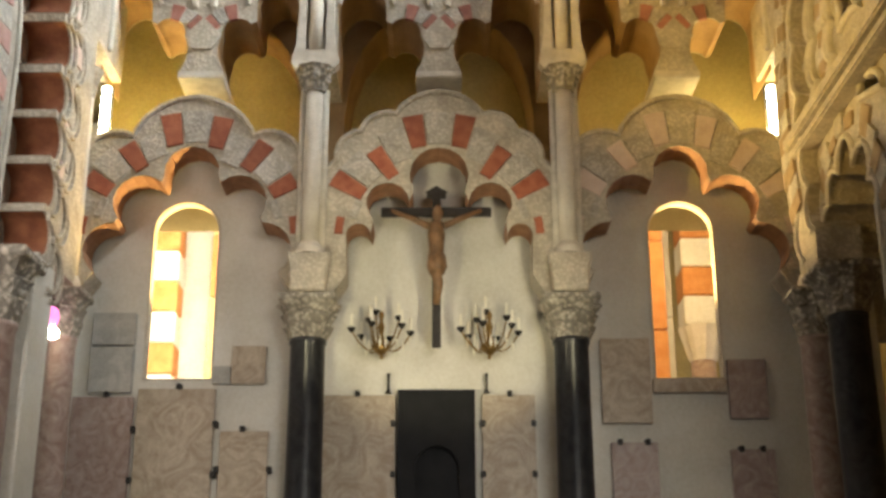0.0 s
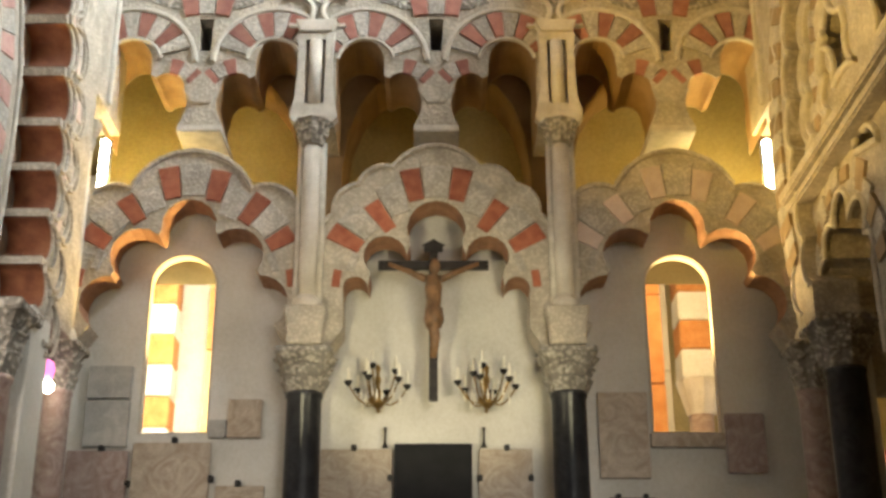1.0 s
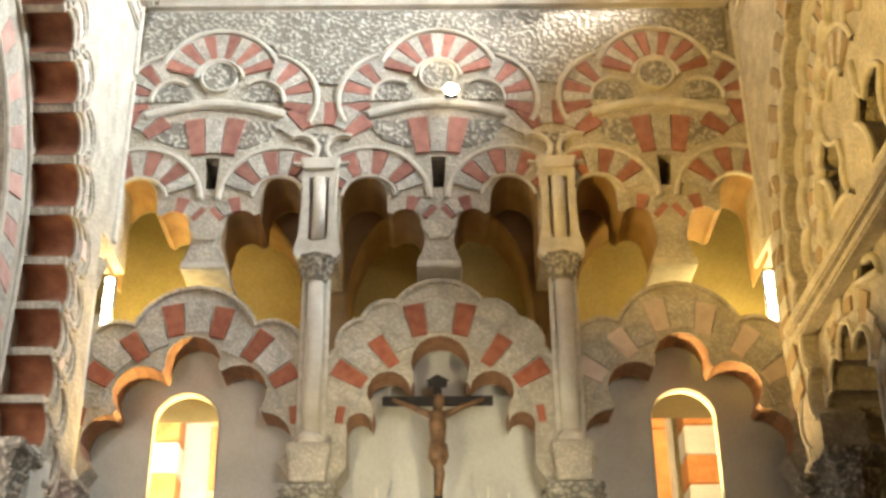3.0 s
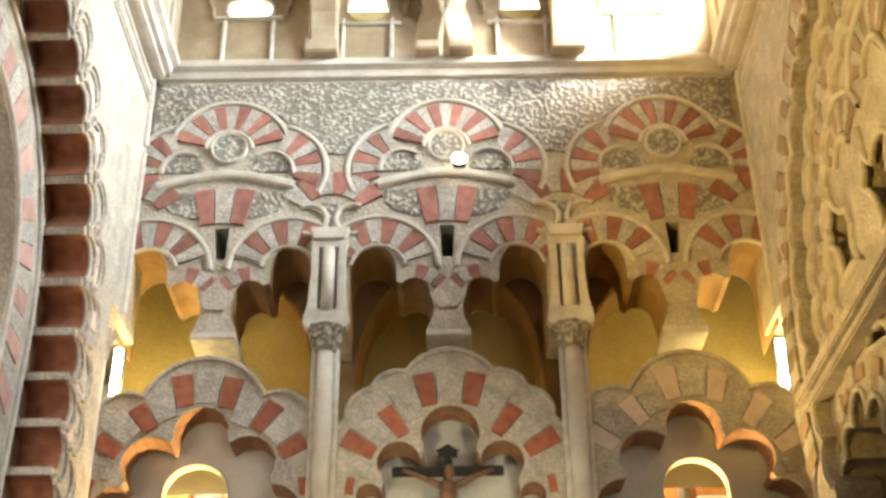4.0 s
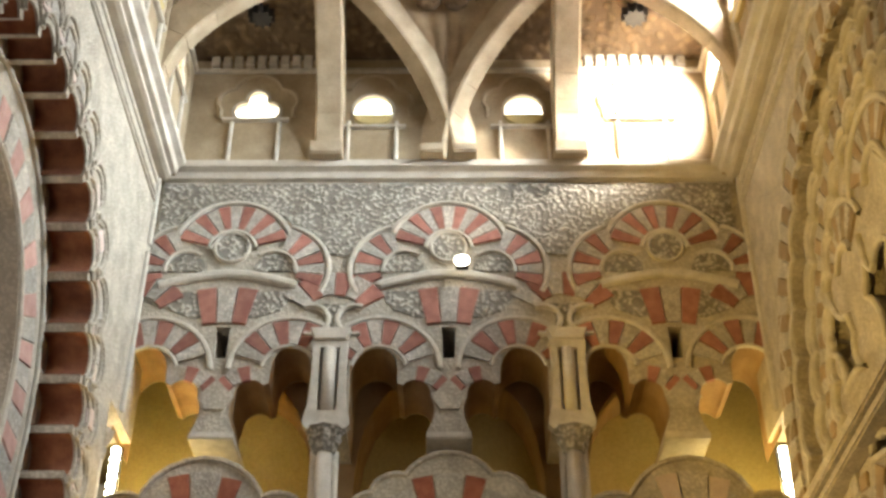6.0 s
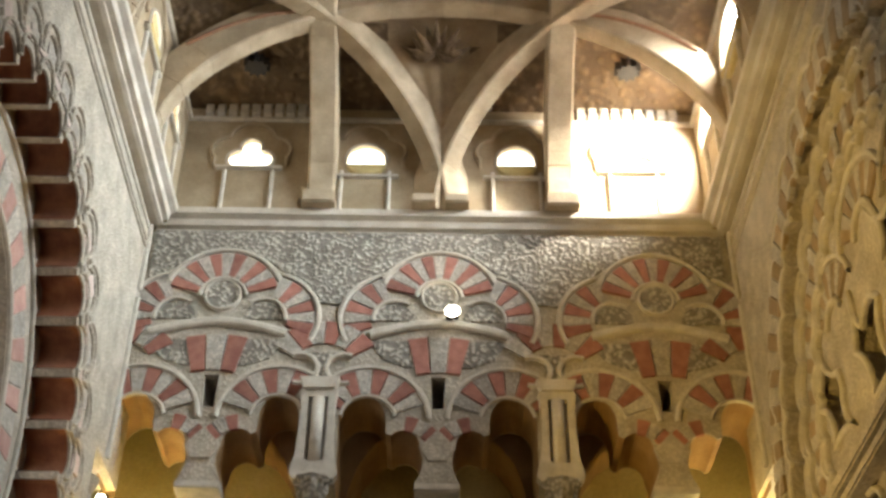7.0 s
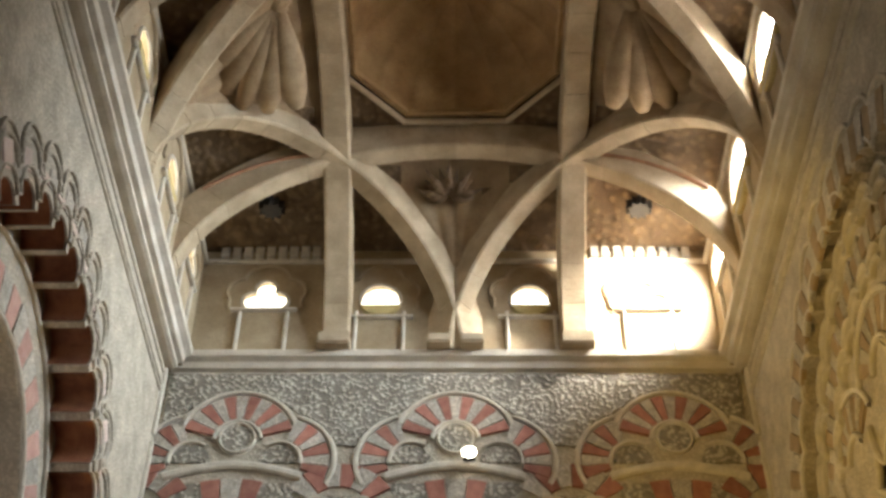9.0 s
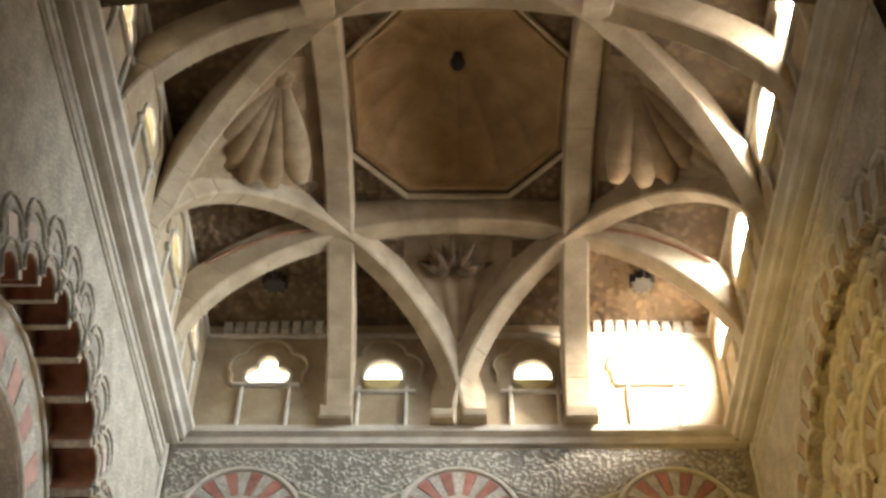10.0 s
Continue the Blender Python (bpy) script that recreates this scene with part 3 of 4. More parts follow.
for name, fr, depth, rows, line, arcs in (("wall_left", left, 0.42, LOBES, prof, lobe_arcs), ("wall_right", right, 0.42, WIDE, wide_prof, wide_arcs)):
    w = empty(name, "carved side wall with a great lobed arch", "wall", kind="structure")
    y_hi, y_lo = rows[0][0], rows[-1][0]
    z_foot = rows[0][1]
    near = 4.7 if fr is left else 5.7
    far_end = [(11.45, 5.08), (11.45, 7.7), (12.45, 7.7), (12.45, 10.88), (near, 10.88), (near, 0), (y_lo + 0.05, 0), (y_lo + 0.05, z_foot)]
    if fr is left:
        outline = [(10.82, 0), (10.82, 5.08)] + far_end + line[::-1][1:-1] + [(y_hi - 0.05, z_foot), (y_hi - 0.05, 0)]
    else:
        outline = far_end + line[::-1] + [(y_hi, 5.08)]
    part("recess_panel", slab([(10.83, 0), (12.45, 0), (12.45, 7.69), (11.46, 7.69), (11.46, 5.07), (10.83, 5.07)], [], fr, -0.42, -0.36), PLASTER, w)
    part("wall_body", slab(outline, [], fr, -depth, 0), STUCCO, w)
    for lobe in arcs if fr is left else ():
        c = (sum(p[0] for p in lobe) / len(lobe), sum(p[1] for p in lobe) / len(lobe))
        bm = bmesh.new()
        inset_line = [(c[0] + (x - c[0]) * 0.96, c[1] + (y - c[1]) * 0.96) for x, y in lobe]
        a = [bm.verts.new(fr(x, y, -depth + 0.01)) for x, y in inset_line]
        b = [bm.verts.new(fr(x, y, -0.02)) for x, y in inset_line]
        for i in range(len(lobe) - 1):
            bm.faces.new([a[i], a[i + 1], b[i + 1], b[i]])
        part("soffit_lobe", bm, BROWN, w, smooth=True)
    for k, wd in (((1.04, 0.03), (1.14, 0.05), (1.18, 0.03)) if fr is left else ((1.02, 0.05), (1.15, 0.05))):
        part("arch_moulding", strip([p for p in about(line, k) if p[1] < 10.75 and p[0] < 11.9], wd, fr, 0, 0.03), STUCCO if fr is left else MOULD, w)
    fin = reach(line, (8.35, 6.85))
    if fr is left:
        fan(w, fr, (8.35, 6.85), lambda a: fin(a) + 0.06, lambda a: fin(a) + 0.33, -24, 204, 47, -0.02, 0.015, FAINT, PALEV)
    else:
        fan(w, fr, (8.35, 6.85), lambda a: 3.0 - 0.1 * math.sin(a), lambda a: 3.36 - 0.12 * math.sin(a), -20, 200, 65, -0.02, 0.03, TANV, PALEV)
    for z0, z1, wd in ((9.9, 10.85, 0.06), (7.76, 9.8, 0.05)):
        part("corner_moulding", strip([(11.82, z0), (11.82, z1)], wd, fr, 0, 0.05), MOULD, w)
    for z, wd in ((10.78, 0.05), (10.60, 0.04), (10.50, 0.03)):
        part("alfiz_moulding", strip([(near + 0.05, z), (11.76, z)], wd, fr, 0, 0.03), MOULD, w)

# the inner order of the left arch, set back behind the lobes
order = empty("wall_inner_order", "set-back order of the side arch with faded rose stripes", "wall", kind="structure")
behind = lambda u, v, d: left(u, v, d - 0.424)
rim_out, rim_in = about(prof, 1.03), about(LOBES, 0.68)
part("order_body", slab([(10.60, 4.952)] + rim_out + [(6.10, 4.952), (6.9, 4.952)] + rim_in[::-1] + [(9.75, 4.952)], [], behind, -0.26, 0), STUCCO, order)
fin = reach(LOBES, (8.35, 6.85))
fan(order, behind, (8.35, 6.85), lambda a: fin(a) * 0.73, lambda a: fin(a) * 0.95, -28, 208, 33, -0.02, 0.012, PINKV, PALEV)
for k, wd in ((0.985, 0.045), (0.70, 0.05)):
    part("order_moulding", strip(about(LOBES, k), wd, behind, 0, 0.04), MOULD, order)
soffit(rim_in, behind, -0.25, -0.01, BROWN, order)

# the right arch is walled up by a second arcade with dark openings
screen = empty("wall_screen", "gold-lit carved screen of lobed openings in the side arch", "wall", kind="structure")
holes = [chain([(10.01, 8.12, 0.2), (9.62, 7.55, 0.0), (9.58, 7.35, 0.25), (9.46, 6.94, 0.1), (10.04, 7.0, 0.25), (10.26, 7.5, 0.0), (10.25, 7.62, 0.2), (10.01, 8.12, 0)], 5)[:-1],
         chain([(8.98, 7.95, 0.15), (8.84, 7.5, -0.3), (8.4, 7.5, 0.2), (8.35, 6.85, 0.0), (8.87, 6.84, 0.15), (9.12, 7.42, 0.1), (8.98, 7.95, 0)], 5)[:-1],
         chain([(8.22, 8.32, 0.2), (7.75, 7.95, 0.1), (7.7, 7.55, 0.0), (8.1, 7.62, 0.2), (8.22, 8.32, 0)], 5)[:-1],
         chain([(9.75, 6.20, 0), (9.72, 6.27, -0.3), (9.5, 6.29, -0.2), (9.2, 6.06, 0)], 6)]
low = chain([(11.02, 4.4, 0), (11.02, 5.25, -0.4), (10.86, 5.66, -0.45), (10.52, 5.82, -0.75), (10.12, 5.74, -0.6), (9.78, 5.46, -0.4), (9.66, 5.2, 0), (9.66, 4.4, 0)], 7)
rim = [p for p in about(wide_prof, 1.01) if p[1] > 5.6]
part("screen_body", slab(rim + [(6.0, 5.6), (6.0, 4.4)] + low[::-1] + [(11.06, 4.4)], holes, right, -0.80, -0.14), STUCCO, screen)
inset = lambda u, v, d: right(u, v, d - 0.14)
for h in holes:
    part("lobe_moulding", strip(h, 0.06, inset, 0, 0.05, closed=True), MOULD, screen)
part("lobe_moulding", strip(low, 0.045, inset, 0, 0.04), MOULD, screen)
flow = reach(low, (10.34, 5.0))
fan(screen, inset, (10.34, 5.0), lambda a: flow(a) + 0.05, lambda a: flow(a) + 0.34, 8, 172, 15, -0.02, 0.03, TANV, PALEV)
for k, wd in ((0.95, 0.05), (0.90, 0.04), (0.75, 0.05), (0.71, 0.04)):
    part("lobe_moulding", strip([p for p in about(wide_prof, k) if p[1] > 6.7], wd, inset, 0, 0.06), MOULD, screen)
fin = reach(wide_prof, (8.35, 6.85))
fan(screen, inset, (8.35, 6.85), lambda a: fin(a) * 0.775, lambda a: fin(a) * 0.875, 0, 180, 49, -0.02, 0.03, TANV, PALEV)
for cy, cz, r in ((9.45, 7.95, 0.62), (8.35, 8.15, 0.66), (7.25, 7.95, 0.62)):
    fan(screen, inset, (cy, cz), r - 0.36, r - 0.06, 25, 155, 9, -0.02, 0.03, TANV, PALEV)
    ring(cy, cz, r, 15, 165, 0.06, 0.05, parent=screen, fr=inset)
    ring(cy, cz, r - 0.4, 15, 165, 0.05, 0.05, parent=screen, fr=inset)
part("ledge", box((3.37, 6.6, 6.42), (3.60, 11.45, 6.55), 0.02), STUCCO, screen)
part("ledge", box((3.41, 6.6, 6.30), (3.60, 11.45, 6.40), 0.02), STUCCO, screen)

# carved wall across the side aisle
aisle = empty("wall_aisle", "faded carved wall of the next aisle with rose stripes", "wall", kind="structure")
part("wall_body", box((-4.8, 5.5, 0), (-4.5, 12.3, 12.3)), STUCCO, aisle)
far = lambda u, v, d: Vector((-4.5 + d, u, v))
for cy, cz in ((8.6, 6.4), (11.2, 6.4), (9.9, 8.9), (7.4, 8.9)):
    fan(aisle, far, (cy, cz), 0.8, 1.25, 0, 180, 17, -0.02, 0.03, ROSE, PALEV)
    ring(cy, cz, 1.32, 0, 180, parent=aisle, fr=far)
    ring(cy, cz, 0.74, 0, 180, parent=aisle, fr=far)

tagged(part("jamb_left", box((-3.876, 10.29, 0), (-3.444, 10.826, 5.02), 0.01), PLASTER), "smooth white pier at the side arch", "pier", kind="structure")

# ---- front arch and the lantern ----
# the arch's shade is put into its dark brown colour
front = [(-4.2, 13.6), (-4.2, 11.3)] + [(-3.9 + 7.8 * i / 24, 11.66 - 0.03 * (-3.9 + 7.8 * i / 24) ** 2) for i in range(25)] + [(4.2, 11.2), (4.2, 13.6)]
tagged(part("wall_front_arch", slab(front, [], lambda u, v, d: Vector((u, 6.17 - d, v)), 0, 0.2), WEB), "wide shallow front arch, its shade put into the brown colour", "arch", kind="structure")

vault = empty("vault", "ribbed vault of crossing stone arches round a small dome", "vault", kind="structure")


def rib(p, q, z0, rise, width=0.27, depth=0.46, n=48):
    """A rib of rectangular section along a half ellipse over the plan line from p to q."""
    p, q = Vector((*p, 0)), Vector((*q, 0))
    t = (q - p).normalized()
    side = Vector((-t.y, t.x, 0))
    half = (q - p).length / 2
    mid = (p + q) / 2
    rings = []
    for i in range(n + 1):
        a = math.pi * i / n
        if (mid - t * half * math.cos(a)).y < 6.75:
            continue
        low = mid - t * half * math.cos(a) + Vector((0, 0, z0 + rise * math.sin(a)))
        nrm = Vector((-t.x * math.cos(a) * rise, -t.y * math.cos(a) * rise, 0)) + Vector((0, 0, half * math.sin(a)))
        nrm.normalize()
        hi = low + nrm * depth
        e = 0.025
        rings.append([Vector((v.x, max(v.y, 6.2), v.z)) for v in (low - side * (width / 2 - e), low + side * (width / 2 - e), low + side * width / 2 + nrm * e, hi + side * width / 2, hi - side * width / 2, low - side * width / 2 + nrm * e)])

    def body(rows, shrink):
        bm = bmesh.new()
        loops = []
        for row in rows:
            m = sum(row, Vector()) / 6
            loops.append([bm.verts.new(m + (v - m) * shrink) for v in row])
        for r0, r1 in zip(loops, loops[1:]):
            for k in range(6):
                bm.faces.new([r0[k], r0[(k + 1) % 6], r1[(k + 1) % 6], r1[k]])
        bm.faces.new(loops[0])
        bm.faces.new(loops[-1][::-1])
        return bm
    core = part("vault_rib", body(rings, 0.955), RIB, vault)
    # the stones of the rib, with narrow joints
    for i in range(0, len(rings) - 3, 3):
        rows = [list(r) for r in rings[i:i + 4]]
        for k, (a, b) in enumerate(zip(rows[0], rows[1])):
            rows[0][k] = a.lerp(b, 0.035)
        for k, (a, b) in enumerate(zip(rows[-1], rows[-2])):
            rows[-1][k] = a.lerp(b, 0.035)
        part("rib_stone", body(rows, 1 + random.uniform(-0.008, 0.012)), RIB, core)
    return core


Z0 = 11.1
for s in (-1, 1):
    rib((-A, YC + s * Q), (A, YC + s * Q), Z0, 2.38)
    rib((s * P, YC - B), (s * P, YC + B), Z0, 2.50, 0.34)
for sx in (-1, 1):
    for sy in (-1, 1):
        rib((0, YC + sy * B), (sx * A, YC), Z0, 2.10)

for s in (-1, 1):
    part("rib_foot", box((s * P - 0.2, YC + B - 0.28, CORNICE + 0.002), (s * P + 0.2, YC + B + 0.1, CORNICE + 0.2), 0.02), RIB, vault)
    part("rib_foot", box((s * 0.2 - 0.14, YC + B - 0.3, CORNICE + 0.002), (s * 0.2 + 0.14, YC + B + 0.1, CORNICE + 0.14), 0.02), RIB, vault)

# vertical drum with trefoil windows


def trefoil(c, z, r):
    k = r / 0.28
    lobe = lambda x, y, q, a0, a1: [(c + k * (x + q * math.cos(radians(a0 + (a1 - a0) * i / 9))), z + k * (y + q * math.sin(radians(a0 + (a1 - a0) * i / 9)))) for i in range(10)]
    return lobe(0.145, 0.14, 0.14, -90, 70) + lobe(0, 0.34, 0.13, -25, 205) + lobe(-0.145, 0.14, 0.14, 110, 270)


def half_round(c, z, r):
    return chain([(c - r, z, 0), (c - r, z + 0.08, 0.55), (c + r, z + 0.08, 0), (c + r, z, 0)], 14)


walls = [("drum_back", lambda u, v, d: Vector((u, YC + B + 0.12 - d, v)), A + 0.3, [(-2.42, "t"), (-0.95, "h"), (0.95, "h"), (2.42, "t")], GLOW),
         ("drum_left", lambda u, v, d: Vector((-A + 0.02 + d, YC + u, v)), B + 0.1, [(-2.25, "t"), (-0.9, "h"), (0.9, "h"), (2.25, "t")], GLOW),
         ("drum_right", lambda u, v, d: Vector((A - 0.02 - d, YC - u, v)), B + 0.1, [(-2.25, "t"), (-0.9, "h"), (0.9, "h"), (2.25, "t")], SUNNY)]
for name, fr, half, wins, pane in walls:
    big = 1.8 if name == "drum_right" else 1.0
    holes = [trefoil(c, 12.03, 0.29 * big) if kind == "t" else half_round(c, 12.09, 0.25 * big) for c, kind in wins]
    w = empty(name, "pale stone drum wall with small lobed windows", "wall", kind="structure")
    part("wall_body", slab([(-half, 11.0), (half, 11.0), (half, 13.3), (-half, 13.3)], holes, fr, -0.2, 0), DRUM, w)
    for (c, kind), h in zip(wins, holes):
        win = part("window", strip(h, 0.05, fr, 0, 0.03, closed=True), MOULD, w)
        part("pane", prism([(c - 0.6, 11.95), (c + 0.6, 11.95), (c + 0.6, 13.2), (c - 0.6, 13.2)], fr, -0.10, -0.08), pane, win)
        line = chain([(c - 0.46, 12.05, 0), (c - 0.46, 12.2, 0.3), (c - 0.3, 12.55, 0.4), (c + 0.3, 12.55, 0.3), (c + 0.46, 12.2, 0), (c + 0.46, 12.05, 0)])
        part("hood_moulding", strip(line, 0.05, fr, 0, 0.04), RIB, w)
        for s in (-1, 1):
            part("small_shaft", strip([(c + s * 0.3, 11.2), (c + s * 0.3, 11.98)], 0.05, fr, 0, 0.05), MOULD, w)
        # splayed sill, with the yellow light on it put into ochre
        if kind == "h":
            part("splayed_sill", prism([(c + 0.25 * big * math.cos(a), 12.088 + 0.17 * big * math.sin(a)) for a in [math.pi + math.pi * i / 12 for i in range(13)]], fr, 0.0, 0.05, 0.02), OCHRE, w)
        part("sill", strip([(c - 0.42, 11.90 if kind == "h" else 12.02), (c + 0.42, 11.90 if kind == "h" else 12.02)], 0.05, fr, 0, 0.06), MOULD, w)
    if name == "drum_back":
        for s in (-1, 1):
            for k in range(9):
                x = s * (1.82 + 0.15 * k)
                part("corbel", prism([(x - 0.05, 12.92), (x + 0.05, 12.92), (x + 0.055, 13.1), (x + 0.03, 13.17), (x - 0.03, 13.17), (x - 0.055, 13.1)], fr, 0, 0.07, 0.012), MOULD, w)
            part("corbel_band", strip([(s * 1.72, 13.22), (s * 3.15, 13.22)], 0.06, fr, 0, 0.09), MOULD, w)
    part("string_course", strip([(-half, 12.86), (half, 12.86)], 0.07, fr, 0, 0.05), MOULD, w)


def web(a, b, c, mat, scallops=0, start=0):
    """A curved web over the triangle a (on the wall), b and c (at the crossings)."""
    a, b, c = Vector(a), Vector(b), Vector(c)
    bm = bmesh.new()
    n, m = 14, 28
    grid = []
    whole = (b - a).length / 0.446
    for i in range(start, n + 1):
        s = i / n
        row = []
        for j in range(m + 1):
            u = j / m
            p = a + (b - a) * s * (1 - u) + (c - a) * s * u
            along = s * 0.446
            z = Z0 + 2.10 * math.sqrt(max(0, 1 - (1 - 2 * along) ** 2)) + 0.30
            z += 0.32 * s * (1 - (2 * u - 1) ** 2)
            if scallops:
                z -= 0.10 * s * (1 - s) * 4 * abs(math.cos(math.pi * scallops * u))
            row.append(bm.verts.new((p.x, p.y, z)))
        grid.append(row)
    for i in range(n - start):
        for j in range(m):
            bm.faces.new([grid[i][j], grid[i][j + 1], grid[i + 1][j + 1], grid[i + 1][j]])
    bmesh.ops.remove_doubles(bm, verts=bm.verts, dist=1e-4)
    return part("vault_web", bm, mat, vault, smooth=True)




def shell(apex, foot, spread, petals, r, mat):
    """A scallop of swelling petals that fan out from a knob, under a web of the vault."""
    apex, foot = Vector(apex), Vector(foot)
    side = (foot - apex).cross(Vector((0, 0, 1))).normalized()
    for k in range(petals):
        f = (k - (petals - 1) / 2) / ((petals - 1) / 2)
        end = foot + side * spread * f - (foot - apex) * 0.16 * f * f
        pts = [apex.lerp(end, q) + Vector((0, 0, -0.10 * math.sin(math.pi * q))) for q in [i / 9 for i in range(10)]]
        radii = [r * (0.18 + 0.82 * math.sin(math.pi * (0.06 + 0.86 * i / 9) ** 1.25)) for i in range(10)]
        part("shell_petal", tube(pts, radii, 14), mat, vault, smooth=True)
    part("shell_knob", lathe([(0.02, -0.16), (0.10, -0.12), (0.15, -0.03), (0.12, 0.06), (0.05, 0.2)], apex, 24, 7, 0.12), mat, vault, smooth=True)


for s in (-1, 1):
    shell((s * 2.02, YC - 0.62, 13.52), (s * 2.52, YC + 0.52, 13.02), 0.62, 5, 0.20, SHELL)
    part("web_red_line", strip([(s * (1.62 + 1.45 * i / 12), 13.28 - 0.62 * (i / 12) ** 2) for i in range(13)], 0.05, lambda u, v, d: Vector((u, YC + Q - 0.14 - d, v)), 0, 0.03), SOFFIT, vault)
# leaves below the back web, their shade given by the darker web colour
for k in range(11):
    a = radians(-15 + 210 * k / 10)
    reach_ = 0.44 if k % 2 else 0.34
    pts = [(-0.08 + math.cos(a) * reach_ * f, 11.25 - 0.85 * math.sin(a) * reach_ * f, 13.30 + 0.16 * math.sin(a) * f - 0.10 * math.sin(math.pi * f)) for f in [i / 6 for i in range(7)]]
    part("leaf", tube(pts, [0.03, 0.05, 0.065, 0.06, 0.045, 0.025, 0.006], 8), WEB, vault, smooth=True)
web((0, YC + B, 0), (-P, YC + Q, 0), (P, YC + Q, 0), SHELL, 5)
web((0, YC - B, 0), (-P, YC - Q, 0), (P, YC - Q, 0), SHELL, 5, 8)
web((-A, YC, 0), (-P, YC - Q, 0), (-P, YC + Q, 0), SHELL, 5)
web((A, YC, 0), (P, YC - Q, 0), (P, YC + Q, 0), SHELL, 5)
# flat webs above the corner cells
for sx in (-1, 1):
    for sy in (-1, 1):
        bm = bmesh.new()
        n = 10
        x1, y1 = A + 0.15, B + 0.15
        grid = [[None] * (n + 1) for _ in range(n + 1)]
        for i in range(n + 1):
            for j in range(n + 1):
                x, y = x1 * i / n, y1 * j / n
                z = 13.05 + 0.5 * (1 - (x / x1) ** 2) * (1 - (y / y1) ** 2) + 0.12 * math.sin(math.pi * i / n) * math.sin(math.pi * j / n)
                grid[i][j] = bm.verts.new((sx * x, YC + sy * y, z))
        for i in range(n):
            for j in range(n):
                if x1 * (i + 0.5) / n < P and y1 * (j + 0.5) / n < Q:
                    continue
                if (i + 0.5) / n * x1 / A + (j + 0.5) / n * y1 / B < 0.93 and ((i + 0.5) / n * x1 < P or (j + 0.5) / n * y1 < Q) and abs((i + 0.5) / n * x1 / A) + abs((j + 0.5) / n * y1 / B) < 0.85:
                    continue
                bm.faces.new([grid[i][j], grid[i + 1][j], grid[i + 1][j + 1], grid[i][j + 1]])
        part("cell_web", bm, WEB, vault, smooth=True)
        for px, py in ((2.35, 2.3),):
            star = []
            for k in range(20):
                r = 0.17 if k % 2 else 0.11
                star.append((px + r * math.cos(math.pi * k / 10), py + r * math.sin(math.pi * k / 10)))
            part("star_boss", prism(star, lambda u, v, d: Vector((sx * u, YC + sy * v, 13.2 - d)), 0.0, 0.14), WOOD, vault)

# central octagon and the fluted dome
octagon = [(0.66, 1.41), (-0.65, 1.41), (-1.33, 0.71), (-1.33, -0.71), (-0.65, -1.41), (0.66, -1.41), (1.33, -0.71), (1.33, 0.71)]
YD = YC + 0.04           # middle of the dome


def up(u, v, d):
    return Vector((u, YD + v, 13.85 - d))


sq = [(-P - 0.1, -Q - 0.1), (P + 0.1, -Q - 0.1), (P + 0.1, Q + 0.1), (-P - 0.1, Q + 0.1)]
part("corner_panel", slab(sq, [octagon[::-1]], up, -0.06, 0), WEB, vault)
for i in range(8):
    part("octagon_moulding", strip([octagon[i], octagon[(i + 1) % 8]], 0.055, up, 0, 0.07), RIB, vault)
for s in (-1, 1):
    part("panel_moulding", strip([(s * 1.35, -Q), (s * 1.35, Q)], 0.04, up, 0, 0.05), RIB, vault)
    part("panel_moulding", strip([(-P, s * 1.54), (P, s * 1.54)], 0.04, up, 0, 0.05), RIB, vault)
part("octagon_moulding", strip([(u * 0.93, v * 0.93) for u, v in octagon], 0.05, lambda u, v, d: Vector((u, YD + v, 13.92 - d)), 0, 0.06, closed=True), DOME, vault)
bm = bmesh.new()
n, m = 192, 18
fo = reach(octagon + octagon[:1], (0, 0))
rings = []
for j in range(m + 1):
    f = j / m
    ringv = []
    for i in range(n):
        a = 2 * math.pi * i / n
        k = min(1.0, f * 6)
        gore = abs(math.sin(8 * a)) ** 0.6 * math.sin(math.pi * min(1, f * 1.05)) ** 0.7
        r = (fo(a) * (1 - k) + 1.36 * k) * 0.97 * math.cos(f * math.pi / 2) if f < 1 else 0.0
        r *= 1 + 0.04 * gore
        z = 13.87 + 1.05 * math.sin(f * math.pi / 2) + 0.03 * gore
        ringv.append(bm.verts.new((max(r, 0.02) * math.cos(a), YD + max(r, 0.02) * math.sin(a), z)))
    rings.append(ringv)
for r0, r1 in zip(rings, rings[1:]):
    for i in range(n):
        bm.faces.new([r0[i], r0[(i + 1) % n], r1[(i + 1) % n], r1[i]])
part("dome", bm, DOME, vault, "fluted ochre dome", smooth=True)
part("boss", lathe([(0.01, -0.22), (0.07, -0.2), (0.10, -0.12), (0.07, -0.02), (0.05, 0.1)], (0, YD, 14.86), 16), WOOD, vault)
tagged(part("roof", box((-4.2, 6.0, 15.1), (4.2, 12.6, 15.3)), WOOD), "dark roof above the vault", "roof", kind="structure")
for lo, hi in (((-4.0, 6.0, 13.3), (-3.8, 12.6, 15.1)), ((3.8, 6.0, 13.3), (4.0, 12.6, 15.1)), ((-4.0, 12.4, 13.3), (4.0, 12.6, 15.1)), ((-4.0, 6.0, 13.6), (4.0, 6.15, 15.1))):
    tagged(part("wall_roof_space", box(lo, hi), WOOD), "plain wall of the roof space", "wall", kind="structure")

